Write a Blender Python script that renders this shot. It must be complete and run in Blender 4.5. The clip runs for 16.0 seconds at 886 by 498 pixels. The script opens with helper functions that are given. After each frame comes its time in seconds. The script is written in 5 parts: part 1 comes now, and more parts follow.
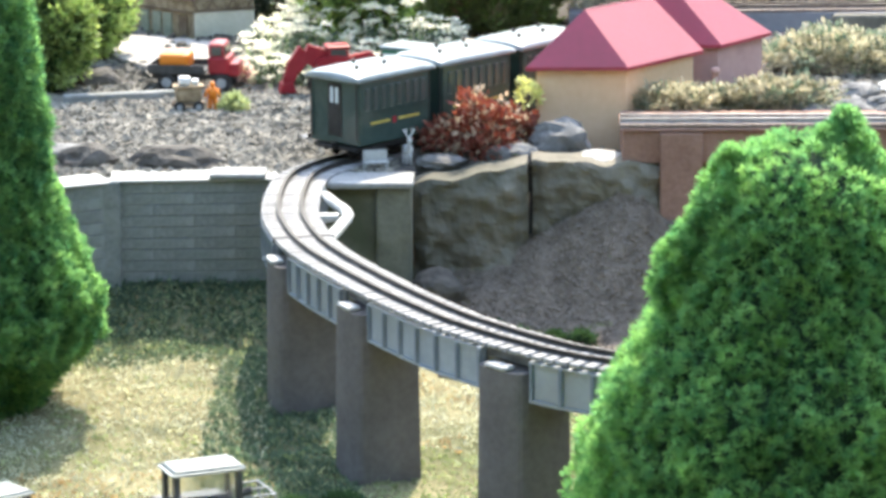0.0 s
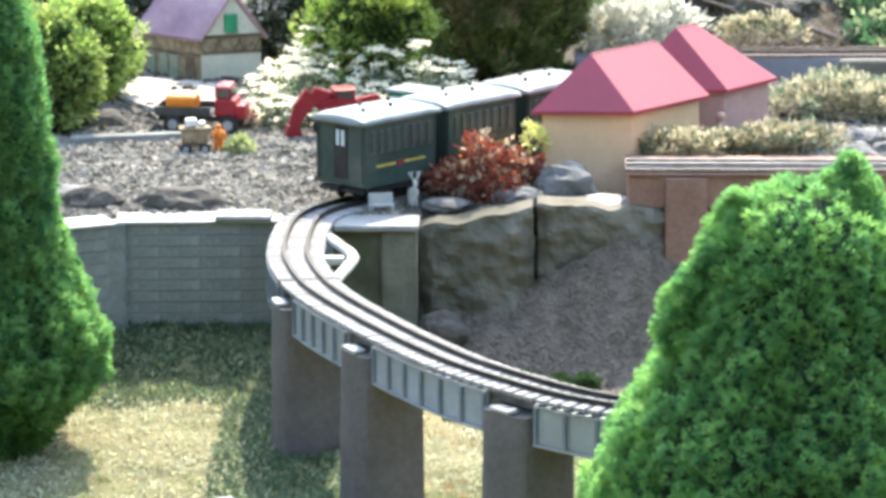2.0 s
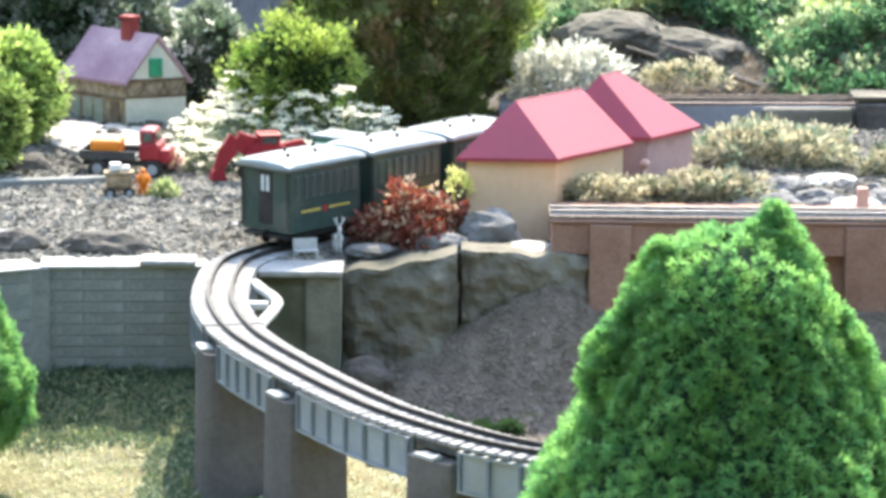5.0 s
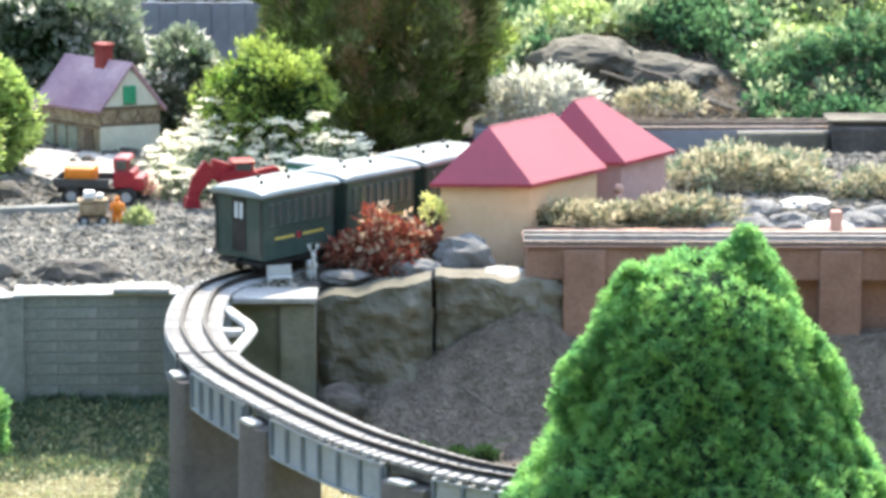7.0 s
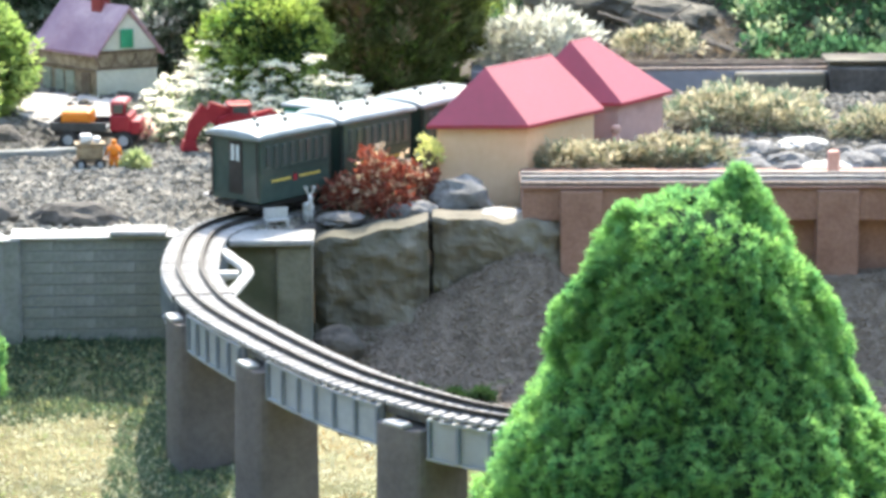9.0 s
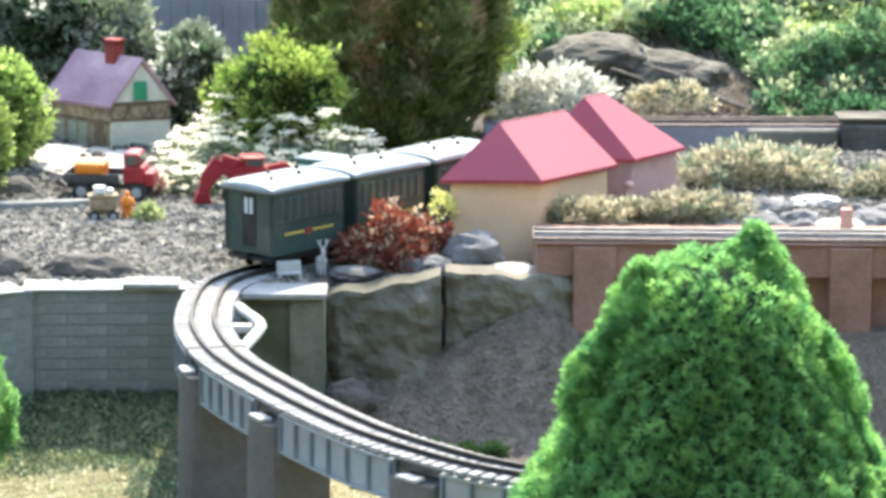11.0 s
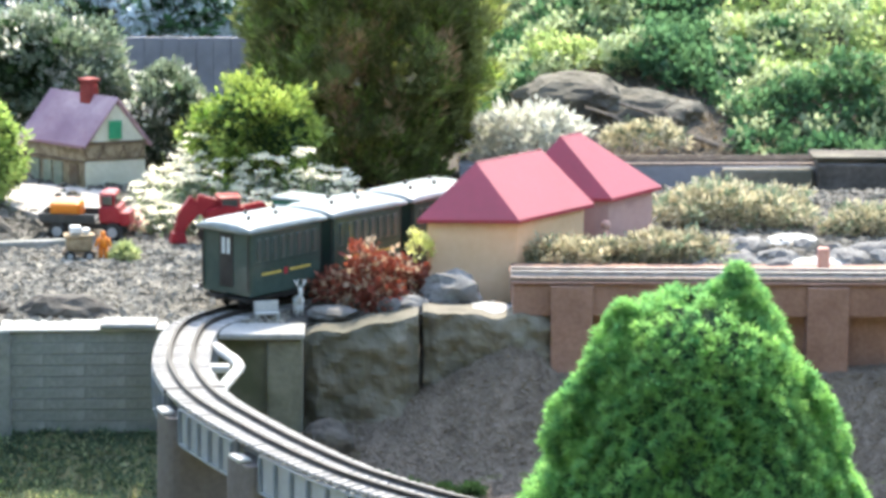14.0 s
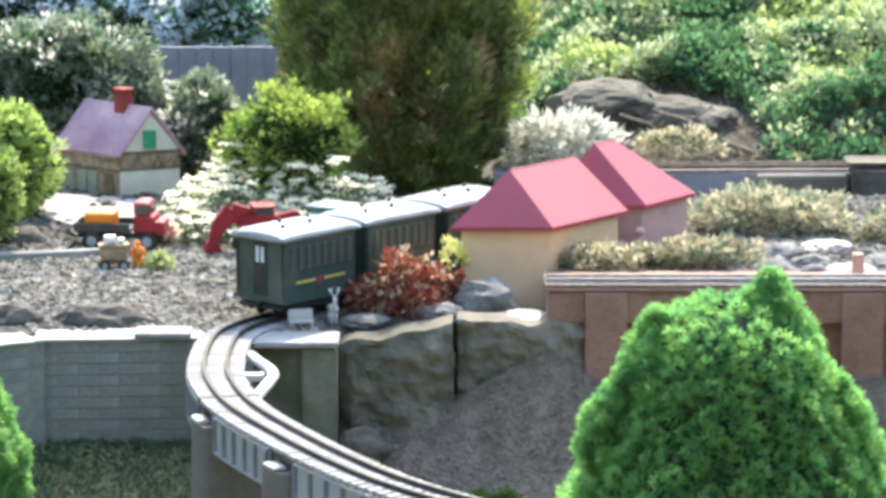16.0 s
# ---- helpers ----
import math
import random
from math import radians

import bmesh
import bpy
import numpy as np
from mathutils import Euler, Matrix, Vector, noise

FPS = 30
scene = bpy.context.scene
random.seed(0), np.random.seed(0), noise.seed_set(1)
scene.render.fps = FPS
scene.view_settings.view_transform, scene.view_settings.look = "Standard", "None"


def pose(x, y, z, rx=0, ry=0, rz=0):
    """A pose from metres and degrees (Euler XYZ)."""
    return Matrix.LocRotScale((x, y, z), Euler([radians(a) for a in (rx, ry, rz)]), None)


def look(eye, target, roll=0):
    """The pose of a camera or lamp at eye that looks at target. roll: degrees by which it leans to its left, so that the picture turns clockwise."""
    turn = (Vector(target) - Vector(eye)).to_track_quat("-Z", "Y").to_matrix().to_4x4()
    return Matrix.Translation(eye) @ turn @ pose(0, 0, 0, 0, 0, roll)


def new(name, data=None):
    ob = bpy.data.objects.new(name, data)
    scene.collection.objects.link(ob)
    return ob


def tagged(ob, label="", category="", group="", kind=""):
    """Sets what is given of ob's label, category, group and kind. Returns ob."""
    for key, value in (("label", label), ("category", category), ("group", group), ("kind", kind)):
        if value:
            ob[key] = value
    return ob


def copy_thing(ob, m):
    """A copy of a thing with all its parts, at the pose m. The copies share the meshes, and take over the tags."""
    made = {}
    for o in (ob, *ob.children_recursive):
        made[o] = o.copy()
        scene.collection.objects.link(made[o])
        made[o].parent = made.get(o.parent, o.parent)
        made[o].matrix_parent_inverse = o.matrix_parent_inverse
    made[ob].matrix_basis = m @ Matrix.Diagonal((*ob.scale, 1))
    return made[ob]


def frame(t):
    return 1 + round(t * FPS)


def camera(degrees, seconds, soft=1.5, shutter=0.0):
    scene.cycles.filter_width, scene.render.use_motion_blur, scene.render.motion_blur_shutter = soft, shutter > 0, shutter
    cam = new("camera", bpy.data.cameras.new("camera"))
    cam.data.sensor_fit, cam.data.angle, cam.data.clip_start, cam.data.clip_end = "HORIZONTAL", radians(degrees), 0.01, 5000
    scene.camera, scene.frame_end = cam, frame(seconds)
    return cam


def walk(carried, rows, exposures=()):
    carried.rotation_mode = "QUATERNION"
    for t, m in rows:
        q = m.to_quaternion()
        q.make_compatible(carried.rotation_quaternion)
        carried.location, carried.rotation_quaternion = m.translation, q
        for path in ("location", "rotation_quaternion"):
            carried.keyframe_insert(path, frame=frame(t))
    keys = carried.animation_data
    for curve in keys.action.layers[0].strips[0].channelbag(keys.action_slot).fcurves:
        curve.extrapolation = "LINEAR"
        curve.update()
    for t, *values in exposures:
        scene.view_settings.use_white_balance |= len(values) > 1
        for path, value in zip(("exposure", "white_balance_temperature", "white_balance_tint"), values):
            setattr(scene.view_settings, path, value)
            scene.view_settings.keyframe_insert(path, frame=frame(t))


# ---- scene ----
# Camera: hand-held long lens; seconds, place, pitch, roll, yaw.
PATH = [
    (0.0, 0.0053, 0.0052, 1.5335, -12.977, -0.380, 1.273),
    (0.5, 0.0072, 0.0059, 1.5332, -13.205, -0.502, 1.536),
    (1.0, 0.0080, 0.0052, 1.5327, -12.900, -0.455, 1.480),
    (1.5, 0.0067, 0.0039, 1.5340, -12.614, -0.163, 1.477),
    (2.0, 0.0067, 0.0023, 1.5337, -12.286, -0.079, 1.368),
    (2.5, 0.0093, 0.0017, 1.5330, -12.282, -0.197, 1.322),
    (3.0, 0.0082, 0.0010, 1.5336, -12.325, -0.333, 1.582),
    (3.5, 0.0074, -0.0004, 1.5349, -12.301, -0.062, 1.067),
    (4.0, 0.0060, -0.0024, 1.5357, -12.146, 0.054, 0.859),
    (4.5, 0.0025, -0.0044, 1.5371, -11.986, 0.213, 0.771),
    (5.0, 0.0017, -0.0057, 1.5400, -11.596, 0.502, 0.089),
    (5.2, 0.0011, -0.0059, 1.5383, -11.529, 0.309, 0.490),
    (7.3, 0.0138, -0.0044, 1.5424, -11.028, 0.204, -0.277),
    (7.5, 0.0153, -0.0042, 1.5422, -10.913, 0.154, -0.215),
    (8.0, 0.0163, -0.0029, 1.5408, -11.035, 0.123, 0.004),
    (8.5, 0.0186, -0.0013, 1.5356, -12.015, -0.074, 0.051),
    (9.0, 0.0246, 0.0001, 1.5338, -12.061, -0.079, -0.151),
    (9.2, 0.0250, -0.0002, 1.5340, -12.026, -0.108, 0.046),
    (11.3, 0.0100, -0.0021, 1.5371, -11.184, 0.478, -0.155),
    (11.5, 0.0079, -0.0021, 1.5361, -11.203, 0.484, -0.249),
    (12.0, 0.0059, -0.0026, 1.5367, -11.032, 0.290, -0.104),
    (12.5, 0.0008, -0.0023, 1.5382, -10.964, 0.308, -0.095),
    (13.0, -0.0006, -0.0021, 1.5355, -11.024, 0.424, -0.440),
    (13.5, -0.0025, -0.0002, 1.5389, -11.017, 0.288, -0.190),
    (14.0, -0.0060, 0.0003, 1.5422, -10.642, 0.397, -0.609),
    (14.5, -0.0096, -0.0000, 1.5425, -10.520, 0.285, -0.409),
    (15.0, -0.0058, 0.0002, 1.5418, -10.512, 0.148, -0.232),
    (15.5, -0.0021, 0.0003, 1.5405, -10.402, 0.015, 0.073),
    (16.0, -0.0000, 0.0000, 1.5400, -10.500, -0.000, -0.000),
]
cam = camera(14.0, 16.0, soft=3.6)
walk(cam, [(t, pose(x, y, z, 90 + p, 0, ya) @ pose(0, 0, 0, 0, 0, ro)) for t, x, y, z, p, ro, ya in PATH],
     exposures=[(0.0, 1.06, 7500, 8), (2.5, 1.14, 7500, 8), (4.5, 1.20, 7500, 8), (7.5, 1.09, 7500, 8), (9.0, 1.13, 7500, 8), (12.0, 1.10, 7500, 8), (16.0, 1.06, 7500, 8)])

# ---- light ----
SUN_ELEVATION, SUN_AZIMUTH = 49.5, 8.0          # degrees; azimuth from +y towards +x
world = bpy.data.worlds.new("sky")
scene.world = world
world.use_nodes = True
sky = world.node_tree.nodes.new("ShaderNodeTexSky")
sky.sky_type, sky.sun_disc = "NISHITA", False
sky.sun_elevation, sky.sun_rotation = radians(SUN_ELEVATION), radians(SUN_AZIMUTH)
background = world.node_tree.nodes["Background"]
world.node_tree.links.new(sky.outputs[0], background.inputs[0])
background.inputs[1].default_value = 0.445
sun_data = bpy.data.lights.new("sun", "SUN")
sun_data.energy, sun_data.angle, sun_data.color = 4.1, radians(0.6), (1.0, 0.95, 0.86)
sun = new("sun", sun_data)
se, sa = radians(SUN_ELEVATION), radians(SUN_AZIMUTH)
sun.matrix_world = look((math.sin(sa) * math.cos(se) * 20, math.cos(sa) * math.cos(se) * 20, math.sin(se) * 20), (0, 0, 0))


# ---- materials ----


def mat(name, a, b, scale=40.0, rough=0.8, bump=0.3, metal=0.0, fine=6.0, spec=0.4, island=0.0, coat=0.0, stains=None, ior=1.45):
    """Two colours mixed by broad and fine noise, with bump; island: how far single pieces differ in brightness."""
    m = bpy.data.materials.new(name)
    m.use_nodes = True
    t = m.node_tree
    n, ln = t.nodes, t.links
    p = n["Principled BSDF"]
    co = n.new("ShaderNodeTexCoord")
    broad, grain = n.new("ShaderNodeTexNoise"), n.new("ShaderNodeTexNoise")
    for q, s, d in ((broad, scale, 3), (grain, scale * fine, 4)):
        q.inputs["Scale"].default_value, q.inputs["Detail"].default_value = s, d
        ln.new(co.outputs["Object"], q.inputs["Vector"])
    add = n.new("ShaderNodeMath")
    add.operation = "MULTIPLY_ADD"
    add.inputs[1].default_value = 0.6
    ln.new(grain.outputs["Fac"], add.inputs[0])
    ln.new(broad.outputs["Fac"], add.inputs[2])
    ramp = n.new("ShaderNodeValToRGB")
    ramp.color_ramp.elements[0].position, ramp.color_ramp.elements[1].position = 0.55, 1.05
    ramp.color_ramp.elements[1].position = 1.0
    ramp.color_ramp.elements[0].color, ramp.color_ramp.elements[1].color = (*a, 1), (*b, 1)
    ln.new(add.outputs[0], ramp.inputs[0])
    out = ramp.outputs[0]
    if stains:
        sn = n.new("ShaderNodeTexNoise")
        sn.inputs["Scale"].default_value, sn.inputs["Detail"].default_value = scale * 0.35, 5
        ln.new(co.outputs["Object"], sn.inputs["Vector"])
        sr = n.new("ShaderNodeValToRGB")
        sr.color_ramp.elements[0].position, sr.color_ramp.elements[1].position = 0.48, 0.66
        ln.new(sn.outputs["Fac"], sr.inputs[0])
        mx = n.new("ShaderNodeMix")
        mx.data_type = "RGBA"
        mx.inputs["B"].default_value = (*stains, 1)
        mx.inputs[7].default_value = (*stains, 1)
        ln.new(sr.outputs[0], mx.inputs[0])
        ln.new(out, mx.inputs[6])
        out = mx.outputs[2]
    if island:
        g = n.new("ShaderNodeNewGeometry")
        oi = n.new("ShaderNodeObjectInfo")
        sm = n.new("ShaderNodeMath")
        sm.operation = "ADD"
        ln.new(g.outputs["Random Per Island"], sm.inputs[0])
        ln.new(oi.outputs["Random"], sm.inputs[1])
        mr = n.new("ShaderNodeMapRange")
        mr.inputs[1].default_value, mr.inputs[2].default_value = 0.0, 2.0
        mr.inputs[3].default_value, mr.inputs[4].default_value = 1 - island, 1 + island
        ln.new(sm.outputs[0], mr.inputs[0])
        hs = n.new("ShaderNodeHueSaturation")
        ln.new(mr.outputs[0], hs.inputs["Value"])
        ln.new(out, hs.inputs["Color"])
        out = hs.outputs[0]
    ln.new(out, p.inputs["Base Color"])
    p.inputs["Roughness"].default_value, p.inputs["Metallic"].default_value = rough, metal
    p.inputs["Specular IOR Level"].default_value = spec
    p.inputs["Coat Weight"].default_value, p.inputs["IOR"].default_value = coat, ior
    if bump:
        bp = n.new("ShaderNodeBump")
        bp.inputs["Strength"].default_value, bp.inputs["Distance"].default_value = bump, 0.004
        ln.new(add.outputs[0], bp.inputs["Height"])
        ln.new(bp.outputs[0], p.inputs["Normal"])
    return m


def leaf_mat(name, a, b, scale=12.0, through_light=0.45, rough=0.5, island=0.5):
    """Foliage: two greens by place, single leaves varied, light coming through them."""
    m = mat(name, a, b, scale, rough, 0, 0, 5.0, 0.35, island)
    t = m.node_tree
    n, ln = t.nodes, t.links
    p = n["Principled BSDF"]
    src = p.inputs["Base Color"].links[0].from_socket
    tr = n.new("ShaderNodeBsdfTranslucent")
    hs = n.new("ShaderNodeHueSaturation")
    hs.inputs["Saturation"].default_value, hs.inputs["Value"].default_value = 1.15, 1.7
    ln.new(src, hs.inputs["Color"])
    ln.new(hs.outputs[0], tr.inputs["Color"])
    mx = n.new("ShaderNodeMixShader")
    mx.inputs[0].default_value = through_light
    ln.new(p.outputs[0], mx.inputs[1])
    ln.new(tr.outputs[0], mx.inputs[2])
    ln.new(mx.outputs[0], n["Material Output"].inputs["Surface"])
    return m


def glass_mat(name, tint, clear=0.45):
    m = bpy.data.materials.new(name)
    m.use_nodes = True
    p = m.node_tree.nodes["Principled BSDF"]
    p.inputs["Base Color"].default_value = (*tint, 1)
    p.inputs["Roughness"].default_value = 0.12
    p.inputs["Transmission Weight"].default_value = clear
    return m


M_LAWN = mat("lawn_soil", (0.10, 0.095, 0.045), (0.30, 0.27, 0.15), 9, 0.95, 0.8, fine=20, stains=(0.09, 0.10, 0.04))
M_TERRACE = mat("grey_mulch_soil", (0.045, 0.042, 0.037), (0.15, 0.14, 0.125), 20, 0.95, 0.8, fine=8)
M_BANK = mat("gravel_bank", (0.128, 0.098, 0.073), (0.222, 0.178, 0.140), 60, 0.9, 1.0, fine=5)
M_STONES = mat("gravel_stone", (0.156, 0.122, 0.094), (0.27, 0.218, 0.172), 30, 0.85, 0.2, island=0.3)
M_CHIPS = mat("grey_chips", (0.085, 0.078, 0.065), (0.255, 0.236, 0.198), 30, 0.95, 0.2, island=0.7, spec=0.15)
M_CONCRETE = mat("weathered_concrete_block", (0.175, 0.182, 0.17), (0.285, 0.29, 0.275), 25, 0.9, 0.4, island=0.05, stains=(0.15, 0.165, 0.145))
M_CAP = mat("pale_coping", (0.38, 0.38, 0.36), (0.54, 0.54, 0.51), 30, 0.8, 0.3)
M_SLAB = mat("grey_stone_slab", (0.23, 0.23, 0.22), (0.35, 0.35, 0.335), 30, 0.8, 0.4)
M_PILLAR = mat("mossy_concrete_pillar", (0.125, 0.125, 0.095), (0.20, 0.20, 0.155), 25, 0.9, 0.4, stains=(0.085, 0.095, 0.06))
M_ROCKWALL = mat("brown_grey_rock", (0.135, 0.122, 0.094), (0.225, 0.205, 0.16), 14, 0.9, 0.8, fine=6, stains=(0.10, 0.097, 0.072))
M_ROCK = mat("grey_rock", (0.115, 0.112, 0.106), (0.28, 0.275, 0.265), 26, 0.85, 0.9, stains=(0.13, 0.125, 0.115))
M_DARKROCK = mat("dark_brown_rock", (0.042, 0.038, 0.033), (0.12, 0.108, 0.094), 16, 0.85, 0.9)
M_BOULDER = mat("grey_brown_boulder", (0.098, 0.088, 0.066), (0.20, 0.183, 0.143), 18, 0.9, 0.9, stains=(0.065, 0.06, 0.05))
M_BRICK = mat("red_brown_brick", (0.23, 0.125, 0.09), (0.345, 0.20, 0.15), 18, 0.85, 0.4, fine=8, island=0.12)
M_PIER = mat("grey_brown_pier", (0.112, 0.101, 0.097), (0.18, 0.164, 0.157), 12, 0.8, 0.3, fine=10)
M_GIRDER = mat("pale_blue_grey_girder_paint", (0.29, 0.325, 0.355), (0.40, 0.435, 0.46), 20, 0.5, 0.15, stains=(0.33, 0.34, 0.33))
M_RIB = mat("slate_blue_girder_rib", (0.17, 0.20, 0.235), (0.26, 0.295, 0.33), 20, 0.6, 0.1)
M_DECK = mat("pale_concrete_cap", (0.38, 0.38, 0.365), (0.52, 0.52, 0.50), 25, 0.6, 0.3)
M_BED = mat("dark_track_bed", (0.09, 0.088, 0.085), (0.20, 0.195, 0.19), 40, 0.9, 0.4)
M_BROWNTIE = mat("brown_sleeper", (0.16, 0.115, 0.092), (0.28, 0.215, 0.175), 60, 0.8, 0.3, island=0.25)
M_SLEEPER = mat("bleached_sleeper", (0.22, 0.216, 0.21), (0.36, 0.352, 0.34), 60, 0.8, 0.3, island=0.3, spec=0.2)
M_RAIL = mat("dark_rail_steel", (0.022, 0.02, 0.018), (0.055, 0.05, 0.045), 60, 0.6, 0.2, spec=0.3)
# Pale rail tone: the sun's glint on the rails is put into it.
M_PALERAIL = mat("sun_glint_rail", (0.27, 0.24, 0.22), (0.42, 0.385, 0.355), 60, 0.5, 0.2)
M_RUSTRAIL = mat("rusty_rail", (0.11, 0.085, 0.07), (0.22, 0.18, 0.15), 60, 0.7, 0.2)
M_COACHTRIM = mat("grey_green_window_trim", (0.055, 0.085, 0.078), (0.09, 0.125, 0.115), 20, 0.35, 0.05)
M_COACH = mat("dark_green_coach_paint", (0.026, 0.055, 0.050), (0.046, 0.082, 0.073), 12, 0.27, 0.05, coat=0.3)
M_COACHROOF = mat("pale_grey_coach_roof", (0.20, 0.235, 0.235), (0.29, 0.33, 0.33), 25, 0.36, 0.1)
M_JEEPROOF = mat("grey_green_roof_paint", (0.17, 0.20, 0.19), (0.26, 0.29, 0.28), 25, 0.4, 0.1)
M_BLACK = mat("black_underframe", (0.012, 0.012, 0.012), (0.04, 0.038, 0.036), 40, 0.6, 0.2)
M_YELLOW = mat("yellow_lettering", (0.46, 0.35, 0.07), (0.58, 0.46, 0.12), 60, 0.5, 0)
M_GREEN = mat("bright_green_loco_paint", (0.01, 0.16, 0.08), (0.03, 0.26, 0.14), 15, 0.35, 0.05)
M_DARKGREEN = mat("dark_green_loco_paint", (0.008, 0.085, 0.045), (0.018, 0.14, 0.075), 15, 0.4, 0.05)
M_TAN = mat("dusty_tan_rim", (0.52, 0.36, 0.20), (0.68, 0.52, 0.34), 40, 0.7, 0.2)
M_ORANGE = mat("orange_paint", (0.76, 0.20, 0.02), (0.87, 0.29, 0.045), 15, 0.4, 0.05)
M_RED = mat("red_paint", (0.24, 0.013, 0.024), (0.36, 0.028, 0.04), 15, 0.4, 0.05)
M_WHITE = mat("white_paint", (0.68, 0.68, 0.66), (0.82, 0.82, 0.80), 20, 0.45, 0.05)
M_GREY = mat("grey_paint", (0.24, 0.26, 0.27), (0.36, 0.38, 0.39), 20, 0.45, 0.05)
M_RUBBER = mat("black_rubber", (0.015, 0.015, 0.015), (0.04, 0.04, 0.04), 30, 0.7, 0.1)
M_ROOF = mat("crimson_roof_paint", (0.30, 0.004, 0.026), (0.37, 0.008, 0.038), 9, 0.58, 0.05, fine=10, spec=0.5, ior=1.85)
M_CREAM = mat("cream_wall_paint", (0.74, 0.48, 0.28), (0.82, 0.57, 0.37), 9, 0.75, 0.15, fine=10)
M_MAUVE = mat("faded_mauve_brick_paint", (0.40, 0.25, 0.23), (0.50, 0.33, 0.30), 12, 0.8, 0.2)
M_COTROOF = mat("faded_rose_cottage_roof", (0.36, 0.20, 0.235), (0.52, 0.35, 0.38), 15, 0.5, 0.15, stains=(0.27, 0.15, 0.20))
M_COTWALL = mat("pale_cottage_render", (0.62, 0.60, 0.47), (0.75, 0.73, 0.60), 20, 0.85, 0.2)
M_COTBOARD = mat("grey_green_boards", (0.22, 0.25, 0.18), (0.34, 0.36, 0.27), 30, 0.8, 0.3)
M_TERRA = mat("pink_terracotta", (0.52, 0.28, 0.22), (0.62, 0.38, 0.31), 30, 0.8, 0.2)
M_DARKGREY = mat("dark_grey_paint", (0.03, 0.034, 0.036), (0.075, 0.08, 0.082), 20, 0.4, 0.05)
M_COTSTONE = mat("tan_cottage_stone", (0.17, 0.12, 0.07), (0.44, 0.35, 0.23), 60, 0.85, 0.5)
M_SHUTTER = mat("green_shutter_paint", (0.02, 0.26, 0.12), (0.04, 0.36, 0.18), 20, 0.5, 0.1)
M_TIMBER = mat("brown_timber", (0.12, 0.08, 0.05), (0.25, 0.18, 0.12), 30, 0.8, 0.3)
M_CHIMNEY = mat("red_chimney_brick", (0.21, 0.032, 0.03), (0.31, 0.058, 0.05), 40, 0.8, 0.3)
M_GLASS = glass_mat("smoky_window_glass", (0.13, 0.155, 0.145))
# Opaque and pale: the brightness of daylight in panes is put into the colour.
M_PALEPANE = glass_mat("pale_painted_pane", (0.62, 0.68, 0.70), 0.0)
M_CLEAR = glass_mat("clear_window_glass", (0.9, 0.9, 0.85), 0.95)
M_FARWALL = mat("grey_fence_boards", (0.185, 0.187, 0.205), (0.29, 0.292, 0.315), 8, 0.85, 0.3, island=0.14)
M_EARTH = mat("dark_hill_soil", (0.04, 0.035, 0.028), (0.11, 0.097, 0.08), 12, 0.95, 0.8)
M_PATH = mat("pale_path", (0.31, 0.29, 0.265), (0.46, 0.43, 0.40), 14, 0.9, 0.3)
M_DEADWOOD = mat("grey_dead_wood", (0.12, 0.10, 0.08), (0.26, 0.22, 0.18), 40, 0.9, 0.6)
M_BARK = mat("brown_bark", (0.07, 0.05, 0.035), (0.16, 0.12, 0.09), 40, 0.9, 0.8)
L_SPRUCE = leaf_mat("spruce_needles", (0.072, 0.205, 0.104), (0.27, 0.45, 0.175), 40, 0.58, 0.8, 0.18)
# Darker copy of the needles: shade inside the crown is in its colour.
L_SPRUCESHADE = leaf_mat("shaded_spruce_needles", (0.04, 0.125, 0.07), (0.105, 0.235, 0.115), 40, 0.35, 0.6, 0.3)
for m_ in (L_SPRUCE, L_SPRUCESHADE):           # matt needles
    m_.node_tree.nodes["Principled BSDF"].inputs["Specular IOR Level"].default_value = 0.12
# Dark tone of the added solid that stops light crossing the crown.
M_CORE = mat("light_blocking_core", (0.012, 0.03, 0.018), (0.035, 0.07, 0.035), 60, 0.95, 1.0)
L_THUJA = leaf_mat("thuja_sprays", (0.10, 0.12, 0.055), (0.24, 0.27, 0.115), 14, 0.5, 0.6)
L_DRY = leaf_mat("dry_brown_sprays", (0.20, 0.14, 0.08), (0.40, 0.30, 0.19), 14, 0.45, 0.6)
L_TWIG = leaf_mat("dry_twigs", (0.10, 0.08, 0.06), (0.34, 0.28, 0.21), 30, 0.2, 0.8, 0.6)
L_LIME = leaf_mat("lime_shrub_leaves", (0.11, 0.21, 0.055), (0.41, 0.49, 0.17), 22, 0.5)
L_OLIVE = leaf_mat("olive_shrub_leaves", (0.14, 0.24, 0.075), (0.41, 0.49, 0.20), 22, 0.48)
L_GREYGREEN = leaf_mat("grey_green_leaves", (0.065, 0.10, 0.065), (0.21, 0.25, 0.185), 16, 0.4)
L_PALE = leaf_mat("pale_silver_leaves", (0.37, 0.38, 0.33), (0.58, 0.58, 0.52), 20, 0.42)
L_FLOWER = leaf_mat("white_petals", (0.70, 0.68, 0.57), (0.80, 0.78, 0.68), 20, 0.5, island=0.2)
L_BLUE = leaf_mat("blue_white_petals", (0.52, 0.60, 0.64), (0.72, 0.77, 0.80), 20, 0.5, island=0.25)
L_SEDUM = leaf_mat("tan_sedum_leaves", (0.25, 0.235, 0.145), (0.54, 0.50, 0.38), 45, 0.35)
L_RUST = leaf_mat("rust_red_leaves", (0.17, 0.042, 0.035), (0.36, 0.135, 0.095), 45, 0.3)
L_IVY = leaf_mat("ivy_leaves", (0.042, 0.11, 0.06), (0.125, 0.22, 0.115), 9, 0.45)
